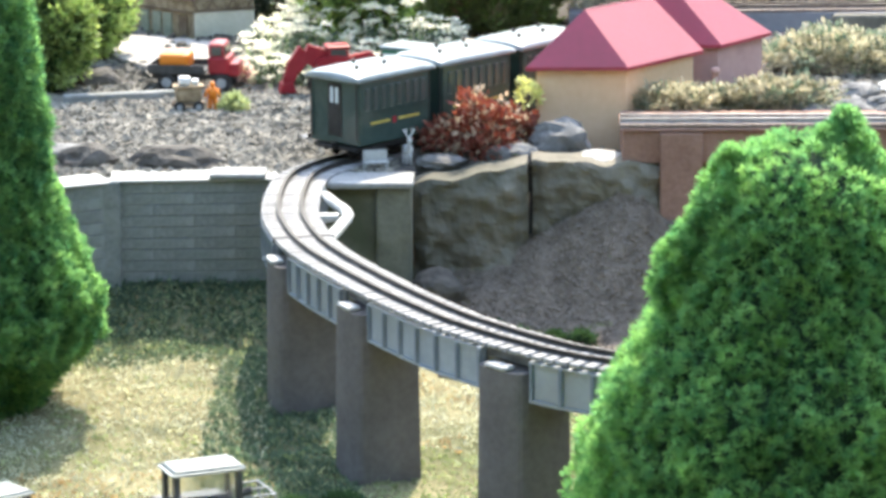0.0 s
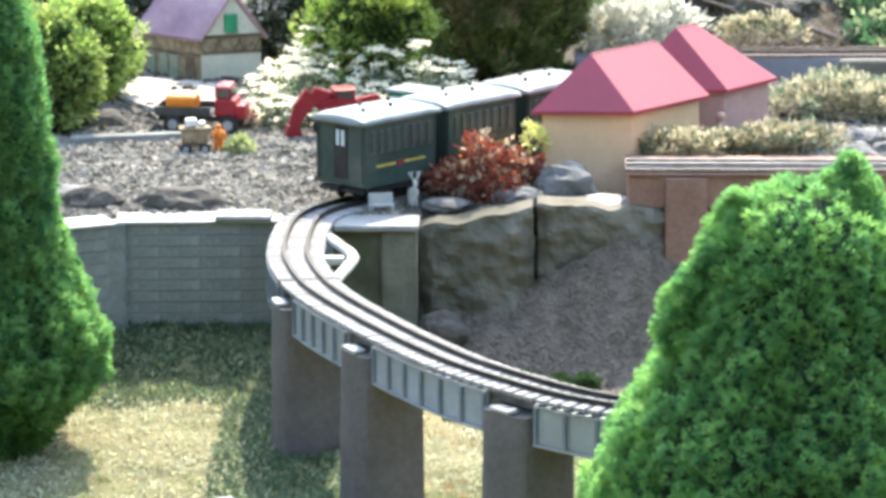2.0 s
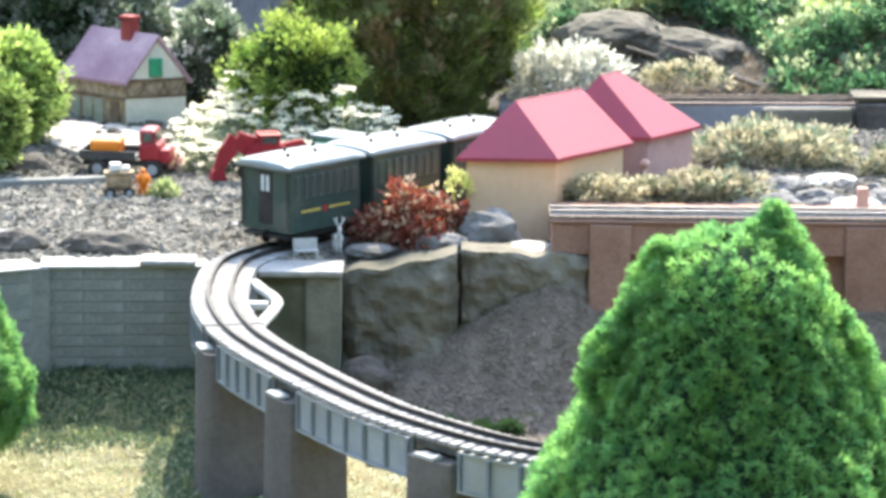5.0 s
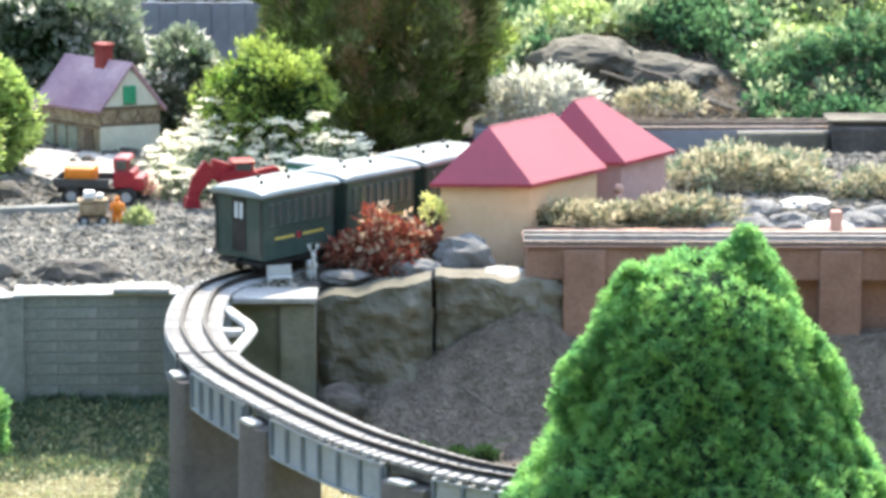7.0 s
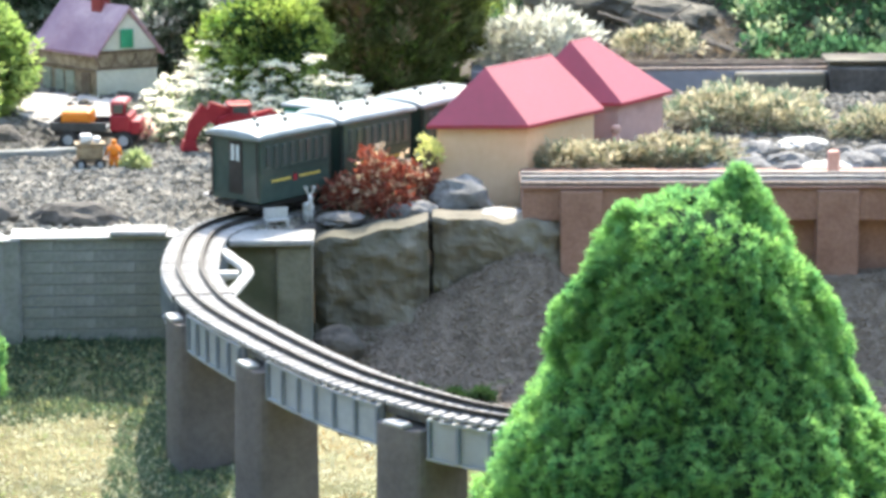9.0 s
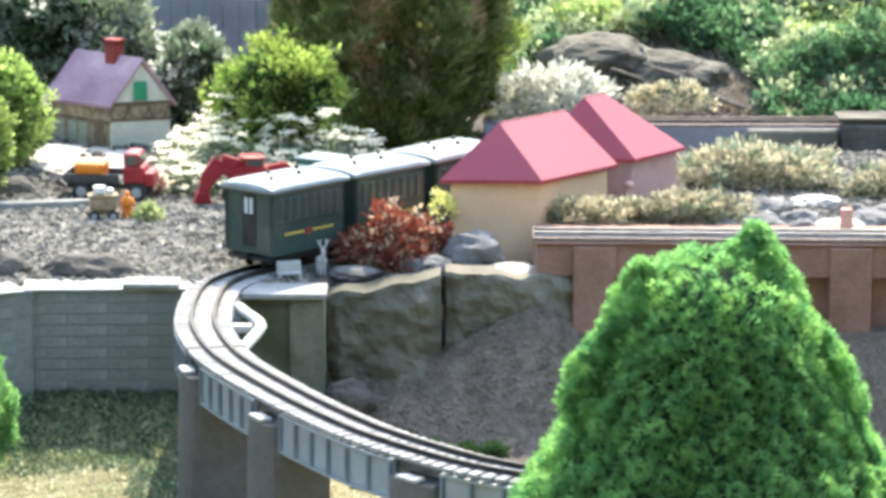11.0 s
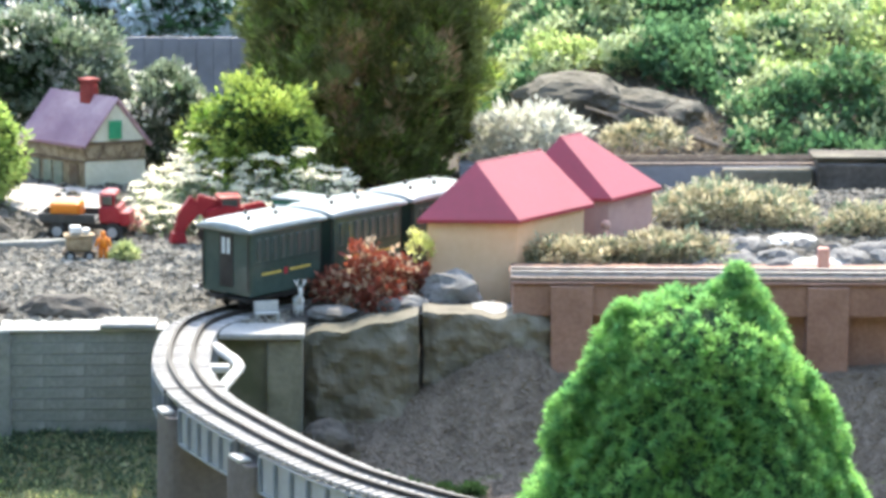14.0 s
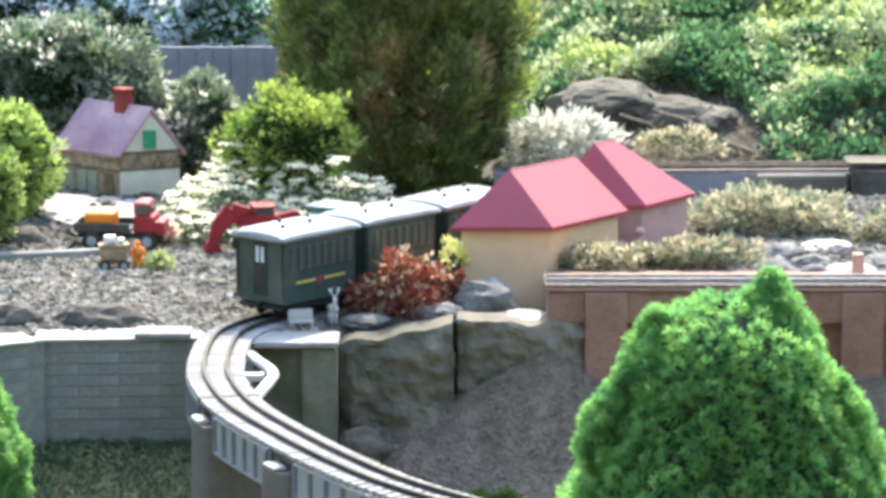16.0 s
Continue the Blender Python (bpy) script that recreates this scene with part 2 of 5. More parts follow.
L_IVYPALE = leaf_mat("pale_ivy_leaves", (0.18, 0.24, 0.13), (0.40, 0.45, 0.30), 25, 0.4)
L_YELLOW = leaf_mat("yellow_green_leaves", (0.19, 0.27, 0.10), (0.38, 0.43, 0.22), 25, 0.4)
L_GRASS = leaf_mat("dry_grass", (0.15, 0.205, 0.085), (0.43, 0.46, 0.27), 11, 0.35, island=0.5)
L_STRAW = leaf_mat("straw_grass", (0.45, 0.46, 0.31), (0.69, 0.69, 0.54), 20, 0.35, island=0.35)
L_BROWNGRASS = leaf_mat("rusty_dry_grass", (0.38, 0.27, 0.14), (0.56, 0.42, 0.25), 20, 0.3, island=0.4)
L_PEACH = leaf_mat("faded_peach_leaves", (0.42, 0.31, 0.22), (0.66, 0.55, 0.42), 30, 0.35)
L_GOLD = leaf_mat("pale_yellow_leaves", (0.40, 0.42, 0.17), (0.62, 0.62, 0.34), 25, 0.45)
L_PINK = leaf_mat("pink_petals", (0.62, 0.34, 0.36), (0.78, 0.52, 0.52), 20, 0.4)
# Grass tone with the shade of wall and bridge put into it.
L_SHADEGRASS = leaf_mat("grass_tinted_for_shade", (0.06, 0.098, 0.062), (0.125, 0.18, 0.12), 20, 0.4)
# Real weeds; also the shrubs' inner leaves, dark for shade within the crown.
L_WEED_CROWNSHADE = leaf_mat("green_weed", (0.03, 0.066, 0.03), (0.07, 0.122, 0.055), 20, 0.4)

# ---- mesh helpers ----


def thing(name, label, category, m=None, group="", kind=""):
    ob = new(name)
    ob.empty_display_size = 0.02
    if m is not None:
        ob.matrix_basis = m
    return tagged(ob, label, category, group, kind)


def mesh_of(name, bm, material, smooth=False):
    me = bpy.data.meshes.new(name)
    bm.to_mesh(me)
    bm.free()
    if smooth:
        for p in me.polygons:
            p.use_smooth = True
    me.materials.append(material)
    return me


def part(name, bm, material, parent, label="", smooth=False):
    ob = new(name, mesh_of(name, bm, material, smooth))
    ob.parent = parent
    return tagged(ob, label)


def shared(name, me, parent, m):
    ob = new(name, me)
    ob.parent = parent
    ob.matrix_basis = m
    return ob


def solid(name, bm, material, label, category, m=None, kind="", group="", smooth=False):
    """A thing of one single mesh."""
    ob = new(name, mesh_of(name, bm, material, smooth))
    if m is not None:
        ob.matrix_basis = m
    return tagged(ob, label, category, group, kind)


def box(bm, x0, x1, y0, y1, z0, z1, bevel=0.0, m=None):
    g = bmesh.ops.create_cube(bm, size=1)
    mm = Matrix.Translation(((x0 + x1) / 2, (y0 + y1) / 2, (z0 + z1) / 2)) @ Matrix.Diagonal((x1 - x0, y1 - y0, z1 - z0, 1))
    bmesh.ops.transform(bm, matrix=mm, verts=g["verts"])
    vs = g["verts"]
    if bevel:
        es = list({e for v in vs for e in v.link_edges})
        r = bmesh.ops.bevel(bm, geom=es, offset=bevel, segments=2, affect="EDGES", profile=0.5)
        vs = r["verts"]
    if m is not None:
        bmesh.ops.transform(bm, matrix=m, verts=vs)
    return bm


def cyl(bm, p, q, r, r2=None, n=12):
    p, q = Vector(p), Vector(q)
    m = Matrix.Translation((p + q) / 2) @ (q - p).to_track_quat("Z", "Y").to_matrix().to_4x4()
    bmesh.ops.create_cone(bm, cap_ends=True, segments=n, radius1=r, radius2=r if r2 is None else r2, depth=(q - p).length, matrix=m)
    return bm


def prism(bm, pts, z0, z1, taper=0.0):
    """An upright prism over a polygon in plan."""
    c = Vector((sum(p[0] for p in pts) / len(pts), sum(p[1] for p in pts) / len(pts)))
    lo = [bm.verts.new((p[0], p[1], z0)) for p in pts]
    hi = [bm.verts.new((c.x + (p[0] - c.x) * (1 - taper), c.y + (p[1] - c.y) * (1 - taper), z1)) for p in pts]
    bm.faces.new(list(reversed(lo)))
    bm.faces.new(hi)
    for i in range(len(pts)):
        j = (i + 1) % len(pts)
        bm.faces.new((lo[i], lo[j], hi[j], hi[i]))
    bmesh.ops.recalc_face_normals(bm, faces=bm.faces)
    return bm


def rock_bm(sx, sy, sz, seed, rough=0.28, sub=3, flat=0.0):
    bm = bmesh.new()
    bmesh.ops.create_icosphere(bm, subdivisions=sub, radius=1)
    for v in bm.verts:
        d = v.co.normalized()
        k = 1 + rough * noise.noise(d * 1.3 + Vector((seed * 7.1, seed, 0))) + rough * 0.55 * noise.noise(d * 3.1 + Vector((0, seed * 3.7, seed)))
        k += rough * 0.25 * noise.noise(d * 7 + Vector((seed, 0, seed * 2)))
        c = d * k
        if flat and c.z > flat:
            c.z = flat + (c.z - flat) * 0.25
        v.co = Vector((c.x * sx, c.y * sy, c.z * sz))
    return bm


def quads_mesh(name, V, material, smooth=False):
    """A mesh of loose four-cornered faces from an array (n, 4, 3)."""
    n = len(V)
    me = bpy.data.meshes.new(name)
    me.vertices.add(4 * n)
    me.vertices.foreach_set("co", np.ascontiguousarray(V, dtype=np.float32).ravel())
    me.loops.add(4 * n)
    me.loops.foreach_set("vertex_index", np.arange(4 * n, dtype=np.int32))
    me.polygons.add(n)
    me.polygons.foreach_set("loop_start", np.arange(0, 4 * n, 4, dtype=np.int32))
    me.update(calc_edges=True)
    me.materials.append(material)
    return me


def unit(a):
    return a / np.maximum(np.linalg.norm(a, axis=1, keepdims=True), 1e-9)


def leaves(P, D, length, width, rng, jitter=0.25):
    """Lozenge leaves that start at P and point along D."""
    n = len(P)
    D = unit(D)
    side = unit(np.cross(D, unit(rng.normal(size=(n, 3)))))
    up = np.cross(side, D)
    ln = (length * (1 + jitter * rng.normal(size=n))).clip(length * 0.4)[:, None]
    wd = (width * (1 + jitter * rng.normal(size=n))).clip(width * 0.4)[:, None]
    mid = P + D * ln * 0.5 + up * ln * 0.08
    return np.stack([P, mid + side * wd * 0.5, P + D * ln, mid - side * wd * 0.5], 1)


def sphere_dirs(n, rng):
    return unit(rng.normal(size=(n, 3)))


def clumps(C, N, count, radius, length, width, rng, outward=0.7, rise=0.25):
    """Round every centre C (with outward way N) a clump of leaves."""
    k = len(C)
    C2, N2 = np.repeat(C, count, 0), np.repeat(N, count, 0)
    off = sphere_dirs(k * count, rng)
    P = C2 + off * radius * rng.random((k * count, 1)) ** 0.5
    D = N2 * outward + off * 0.8 + np.array([0, 0, rise])
    return leaves(P, D, length, width, rng)


def lumpy(d, seed, amount, freq=2.2):
    return np.array([1 + amount * noise.noise(Vector(v) * freq + Vector((seed, seed * 2.3, 0))) + amount * 0.6 * noise.noise(Vector(v) * freq * 2.7 + Vector((0, seed, seed))) for v in d])


def bush(name, label, category, centre, size, material, rng, n_clumps=500, count=14, length=0.012, width=0.006, clump=0.012, lump=0.22,
         bark=True, base=None, second=None, share=0.0, fill=0.45, group="", lower=-0.55, inner=None):
    """A rounded shrub: short stems and a crown of many small leaves with an uneven outline. centre: of the crown; size: half axes."""
    root = Vector((centre[0], centre[1], centre[2] - size[2] if base is None else base))
    ob = thing(name, label, category, Matrix.Translation(root), group)
    d = sphere_dirs(n_clumps * 2, rng)
    d = d[d[:, 2] > lower][:n_clumps]
    r = lumpy(d, float(rng.random() * 50), lump) * (1 - fill * rng.random(len(d)) ** 2.2)
    C = d * np.array(size) * r[:, None] + np.array(centre) - np.array(root)
    V = clumps(C, d, count, clump, length, width, rng)
    if second is not None:
        pick = np.repeat(rng.random(len(C)) < share, count)
        part_mesh(ob, "crown", quads_mesh("crown", V[~pick], material))
        part_mesh(ob, "blossom", quads_mesh("blossom", V[pick], second))
    else:
        part_mesh(ob, "crown", quads_mesh("crown", V, material))
    # Inner leaves in a darker tone: the crown's inside shade is in their colour.
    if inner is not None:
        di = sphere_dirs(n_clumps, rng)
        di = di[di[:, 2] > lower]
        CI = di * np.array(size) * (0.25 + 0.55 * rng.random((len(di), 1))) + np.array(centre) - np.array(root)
        part_mesh(ob, "inner_leaves", quads_mesh("inner_leaves", clumps(CI, di, 14, clump * 1.3, length * 1.4, width * 1.6, rng), inner), "inner leaves darkened for crown shade")
    if bark:
        bm = bmesh.new()
        for k in range(5):
            a = k * 1.256 + 0.4
            tip = Vector((math.cos(a) * size[0] * 0.45, math.sin(a) * size[1] * 0.45, centre[2] - root.z + size[2] * 0.2))
            cyl(bm, (0, 0, -0.004), tip * 0.5, 0.006, 0.004, 6)
            cyl(bm, tip * 0.5, tip, 0.004, 0.0015, 6)
        tagged(part("stem", bm, M_BARK, ob), kind="stuff")
    return ob


def part_mesh(parent, name, me, label="", kind=""):
    ob = new(name, me)
    ob.parent = parent
    return tagged(ob, label, kind=kind)


def conifer(name, label, base, height, profile, material, rng, tufts, count, length, width, lump=0.16, rise=0.15, spread=1.0, ball=0.009, leaders=(), second=None, share=0.0, dry=None, inner=None, fuzz=False):
    """A clipped conifer: trunk, limbs and a crown of many needle tufts; profile(h) gives the radius at height h of 0 to 1."""
    ob = thing(name, label, "conifer", Matrix.Translation(base))
    h = rng.random(tufts * 3)
    rad = np.array([profile(q) for q in h])
    keep = rng.random(len(h)) < rad / rad.max() + 0.06
    h, rad = h[keep][:tufts], rad[keep][:tufts]
    a = rng.random(len(h)) * 2 * math.pi
    sunk = 1 - 0.35 * rng.random(len(h)) ** 3
    if inner is not None:                       # evenly set knobs of young shoots over a dark core
        qs = np.linspace(0, 1, 400)
        area = np.cumsum([profile(q) for q in qs])
        h = np.interp((np.arange(tufts) + 0.5) / tufts * area[-1], area, qs)
        rad = np.array([profile(q) for q in h])
        a = np.arange(tufts) * 2.39996 + rng.normal(size=tufts) * 0.04
        sunk = 1 - 0.07 * rng.random(tufts)
    d = np.stack([np.cos(a), np.sin(a), h * 3.0], 1)
    k = lumpy(d, float(rng.random() * 40), lump, 2.6) * sunk
    k2 = lumpy(d * np.array([1, 1, 1.6]), float(rng.random() * 40), lump * 0.7, 6.0)
    C = np.stack([np.cos(a) * rad * k * k2, np.sin(a) * rad * k * k2, h * height], 1)
    N = np.stack([np.cos(a), np.sin(a), np.full(len(h), 0.25)], 1)
    body = len(C)
    for ox, oy, z0, z1, r in leaders:
        m = int(tufts * 0.05)
        q, t = rng.random(m), rng.random(m) * math.tau
        rr = r * (1 - q ** 3.2) * (0.75 + 0.25 * rng.random(m))
        C = np.concatenate([C, np.stack([ox + np.cos(t) * rr, oy + np.sin(t) * rr, z0 + (z1 - z0) * q], 1)])
        N = np.concatenate([N, np.stack([np.cos(t), np.sin(t), q], 1)])
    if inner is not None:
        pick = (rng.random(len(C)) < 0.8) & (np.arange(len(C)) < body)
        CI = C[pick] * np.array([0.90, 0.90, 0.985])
        # Added solid core: keeps back light from passing through the crown.
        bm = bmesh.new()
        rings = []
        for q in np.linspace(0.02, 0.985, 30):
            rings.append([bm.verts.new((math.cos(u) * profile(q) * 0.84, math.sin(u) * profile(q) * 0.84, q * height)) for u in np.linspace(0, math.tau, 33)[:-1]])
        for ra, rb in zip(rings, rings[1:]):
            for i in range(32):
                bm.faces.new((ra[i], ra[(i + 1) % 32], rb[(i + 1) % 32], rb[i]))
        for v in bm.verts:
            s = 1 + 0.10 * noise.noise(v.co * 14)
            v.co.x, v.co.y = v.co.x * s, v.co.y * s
        part("opaque_core", bm, M_CORE, ob, "added dark solid that keeps light out of the crown")
        # Needle layer over the core, shade between tufts put into its colour.
        part_mesh(ob, "inner_needles", quads_mesh("inner_needles", clumps(CI, N[pick], 22, ball * 1.5, length * 1.3, width * 1.5, rng), inner), "inner needles darkened for crown shade")
    n = len(C) * count
    off = sphere_dirs(n, rng)
    # fuzzy tufts: needles that radiate from a small heart; else loose flakes through the tuft
    P = np.repeat(C, count, 0) + off * ball * ((0.35 + 0.45 * rng.random((n, 1))) if fuzz else rng.random((n, 1)) ** 0.4)
    D = np.repeat(N, count, 0) * 0.30 + off * spread + np.array([0, 0, rise])
    V = leaves(P, D, length, width, rng)
    if second is not None:
        pick = np.repeat((rng.random(len(C)) < share) & (np.hypot(C[:, 0], C[:, 1]) > 0.75 * np.interp(C[:, 2] / height, np.linspace(0, 1, 21), [profile(q) for q in np.linspace(0, 1, 21)])), count)
        part_mesh(ob, "young_growth", quads_mesh("young_growth", V[pick], second), "fresh green tips")
        V = V[~pick]
        C = C[~pick[::count]]
    if dry is not None:
        az = np.arctan2(C[:, 1], C[:, 0])
        streak = np.array([noise.noise(Vector((q * 2.6, 4.0, z * 2.0))) for q, z in zip(az, C[:, 2])]) + 0.35 * np.exp(-((az + 1.25) / 0.35) ** 2)
        pick = np.repeat(streak + 0.12 * rng.normal(size=len(C)) > 0.50, count)
        part_mesh(ob, "dry_foliage", quads_mesh("dry_foliage", V[pick], dry), "brown dry sprays")
        V = V[~pick]
    part_mesh(ob, "crown", quads_mesh("crown", V, material))
    bm = bmesh.new()
    cyl(bm, (0, 0, -0.02), (0, 0, height * 0.9), 0.016, 0.004, 8)
    part("trunk", bm, M_BARK, ob)
    bm = bmesh.new()
    for i in range(40):
        q = 0.06 + 0.85 * i / 40
        t = i * 2.4
        r = profile(q) * 0.45
        cyl(bm, (0, 0, q * height - 0.01), (math.cos(t) * r, math.sin(t) * r, q * height + 0.015), 0.004, 0.0012, 5)
    part("branch", bm, M_BARK, ob)
    return ob


# ---- ground ----
WALL_Y = 5.60        # face line of the retaining walls
DECK = 0.36          # top of the track bed on the bridge and the terrace


def smooth(a, b, t):
    t = min(1.0, max(0.0, (t - a) / (b - a)))
    return t * t * (3 - 2 * t)


def lawn_z(x, y):
    z = np.interp(y, (2.5, 4.0, 4.8, 5.05, 5.40, 5.6, 6.0), (0.0, 0.03, 0.09, 0.112, 0.130, 0.185, 0.20))
    k = smooth(-0.22, 0.05, x)                  # gravel bank under the rocks and the brick wall
    top = np.interp(x, (-0.2, 0.02, 0.16, 0.20, 0.235, 0.30, 0.6, 1.6), (0.165, 0.240, 0.310, 0.312, 0.270, 0.262, 0.275, 0.26))
    bank = np.interp(y, (4.2, 4.9, 5.3, 5.5, 5.66, 6.0), (0.05, 0.085, 0.10, 0.125 + 0.3 * max(0, top - 0.25), top, top))
    return (z * (1 - k) + bank * k) + 0.006 * noise.noise(Vector((x * 7, y * 7, 0))) + 0.006 * noise.noise(Vector((x * 24, y * 24, 3)))


def grid(name, xs, ys, zf, material, label, category="ground"):
    bm = bmesh.new()
    rows = [[bm.verts.new((x, y, zf(x, y))) for x in xs] for y in ys]
    for j in range(len(ys) - 1):
        for i in range(len(xs) - 1):
            bm.faces.new((rows[j][i], rows[j][i + 1], rows[j + 1][i + 1], rows[j + 1][i]))
    return solid(name, bm, material, label, category, kind="structure", smooth=True)


def hill_z(x, y):
    """Terrace behind the walls; beyond it the ground climbs into a planted slope."""
    t = 0.352 + 0.006 * noise.noise(Vector((x * 9, y * 9, 5)))
    up = smooth(0.05, 0.35, x) * max(0.0, y - 7.12) * 0.30
    up += (1 - smooth(0.05, 0.35, x)) * max(0.0, y - 7.9) * 0.25
    raised = 0.055 * smooth(0.30, 0.36, x) * smooth(5.80, 5.86, y) * (1 - smooth(6.6, 7.0, y))
    return t + min(up, 1.2) * (1 + 0.12 * noise.noise(Vector((x * 3, y * 3, 1)))) + raised


xs = list(np.arange(-1.6, 2.01, 0.03))
grid("ground", [-60, -20, -6, -3] + xs + [3, 6, 20, 60], [-60, -20, -5, 0, 2.5] + list(np.arange(3.0, 5.76, 0.03)), lawn_z, M_LAWN, "patchy dry lawn sloping up to the walls")
grid("ground_terrace", [-60, -20, -6, -3] + xs + [3, 6, 20, 60], list(np.arange(5.66, 9.6, 0.04)) + [10.5, 14, 30, 90], lambda x, y: hill_z(x, y) - (0.12 if y < 5.735 and x > -0.17 else 0.0), M_TERRACE, "grey mulch terrace rising to a planted slope")
grid("ground_gravel_bank", list(np.arange(-0.14, 1.9, 0.02)), list(np.arange(5.22, 5.76, 0.02)),
     lambda x, y: lawn_z(x, y) + 0.004 + 0.004 * noise.noise(Vector((x * 60, y * 60, 9))) - 0.03 * (1 - smooth(5.22, 5.30, y + 0.05 * noise.noise(Vector((x * 9, 0, 0))))) - 0.03 * (1 - smooth(-0.14, -0.06, x)),
     M_BANK, "dark grey gravel bank below the rock wall")

grid("ground_slope", list(np.arange(0.06, 1.9, 0.04)), list(np.arange(7.13, 9.6, 0.04)), lambda x, y: hill_z(x, y) + 0.005, M_EARTH, "dark brown soil of the planted slope")

# dark hedge-like walls close the place behind and beside the viewpoint
M_HEDGE = mat("dark_hedge", (0.02, 0.03, 0.014), (0.06, 0.08, 0.035), 2.0, 0.95, 0.8)
for name, x0, x1, y0, y1 in (("wall_south", -9, 9, -2.0, -1.6), ("wall_hedge_west", -9.4, -9, -3, 12), ("wall_hedge_east", 9, 9.4, -3, 12)):
    bm = bmesh.new()
    box(bm, x0, x1, y0, y1, -0.05, 4.0)
    solid(name, bm, M_HEDGE, "tall plain dark hedge closing the garden", "hedge", kind="structure")

# ---- track ----
LINE = [(1.9, 4.75), (1.5, 4.55), (1.1, 4.42), (0.75, 4.36), (0.48, 4.365), (0.26, 4.405), (0.09, 4.485), (-0.046, 4.628), (-0.128, 4.755), (-0.213, 4.92),
        (-0.295, 5.11), (-0.337, 5.285), (-0.349, 5.42), (-0.346, 5.57), (-0.332, 5.645), (-0.298, 5.712), (-0.248, 5.776), (-0.178, 5.856), (-0.062, 5.990),
        (0.03, 6.10), (0.105, 6.20), (0.18, 6.285), (0.29, 6.385), (0.45, 6.43), (0.7, 6.45), (1.0, 6.45), (1.6, 6.42)]


def spline(pts, step=0.004):
    p = [np.array(q, float) for q in pts]
    p = [2 * p[0] - p[1]] + p + [2 * p[-1] - p[-2]]
    out = []
    for i in range(1, len(p) - 2):
        a, b, c, d = p[i - 1:i + 3]
        n = max(2, int(np.linalg.norm(c - b) / step))
        for t in np.arange(n) / n:
            out.append(0.5 * (2 * b + (c - a) * t + (2 * a - 5 * b + 4 * c - d) * t ** 2 + (3 * b - a - 3 * c + d) * t ** 3))
    out.append(p[-2])
    return np.array(out)


class Way:
    """A smooth line in plan, asked by the distance along it."""

    def __init__(self, pts):
        self.p = spline(pts)
        self.s = np.r_[0, np.cumsum(np.linalg.norm(np.diff(self.p, axis=0), axis=1))]
        self.end = self.s[-1]

    def at(self, s):
        return Vector((np.interp(s, self.s, self.p[:, 0]), np.interp(s, self.s, self.p[:, 1]), 0))

    def heading(self, s):
        d = self.at(s + 0.02) - self.at(s - 0.02)
        return math.atan2(d.y, d.x)

    def nearest(self, x, y):
        return float(self.s[np.hypot(self.p[:, 0] - x, self.p[:, 1] - y).argmin()])


def sweep(bm, way, s0, s1, section, z, step=0.02):
    """A section (side, height) carried along the way."""
    n = max(2, int((s1 - s0) / step) + 1)
    rings = []
    for s in np.linspace(s0, s1, n):
        c, a = way.at(s), way.heading(s)
        side = Vector((-math.sin(a), math.cos(a), 0))
        rings.append([bm.verts.new(c + side * u + Vector((0, 0, z + w))) for u, w in section])
    m = len(section)
    for r, q in zip(rings, rings[1:]):
        for i in range(m):
            j = (i + 1) % m
            bm.faces.new((r[i], q[i], q[j], r[j]))
    bm.faces.new(rings[0])
    bm.faces.new(list(reversed(rings[-1])))
    bmesh.ops.recalc_face_normals(bm, faces=bm.faces)
    return bm


def track(name, label, way, s0, s1, z, gauge=0.035, tie=0.088, spacing=0.0195, sleeper_limit=300, tie_mat=None, rail_mat=None):
    ob = thing(name, label, "railway track")
    for k in (-1, 1):
        u = k * gauge / 2
        sec = [(u - 0.0042, 0), (u + 0.0042, 0), (u + 0.0018, 0.0018), (u + 0.0018, 0.0046), (u + 0.0027, 0.0048), (u + 0.0027, 0.0072), (u - 0.0027, 0.0072), (u - 0.0027, 0.0048), (u - 0.0018, 0.0046), (u - 0.0018, 0.0018)]
        part("rail", sweep(bmesh.new(), way, s0, s1, sec, z), rail_mat or M_RAIL, ob)
    bm = bmesh.new()
    box(bm, -0.0076, 0.0076, -tie / 2, tie / 2, -0.006, 0, 0.0012)
    me = mesh_of("sleeper", bm, tie_mat or M_SLEEPER)
    n = int((s1 - s0) / spacing)
    for i in range(min(n, sleeper_limit)):
        s = s0 + (i + 0.5) * spacing
        c = way.at(s)
        shared("sleeper", me, ob, pose(c.x, c.y, z + random.uniform(-0.0004, 0.0004), 0, 0, math.degrees(way.heading(s)) + random.uniform(-1, 1)))
    return ob


LOOP = Way(LINE)
S_WALL = LOOP.nearest(-0.342, 5.60)
track("railway_track", "bleached sleepers with dark rails on the curving bridge and terrace", LOOP, 0.25, LOOP.end - 0.3, DECK, sleeper_limit=290)

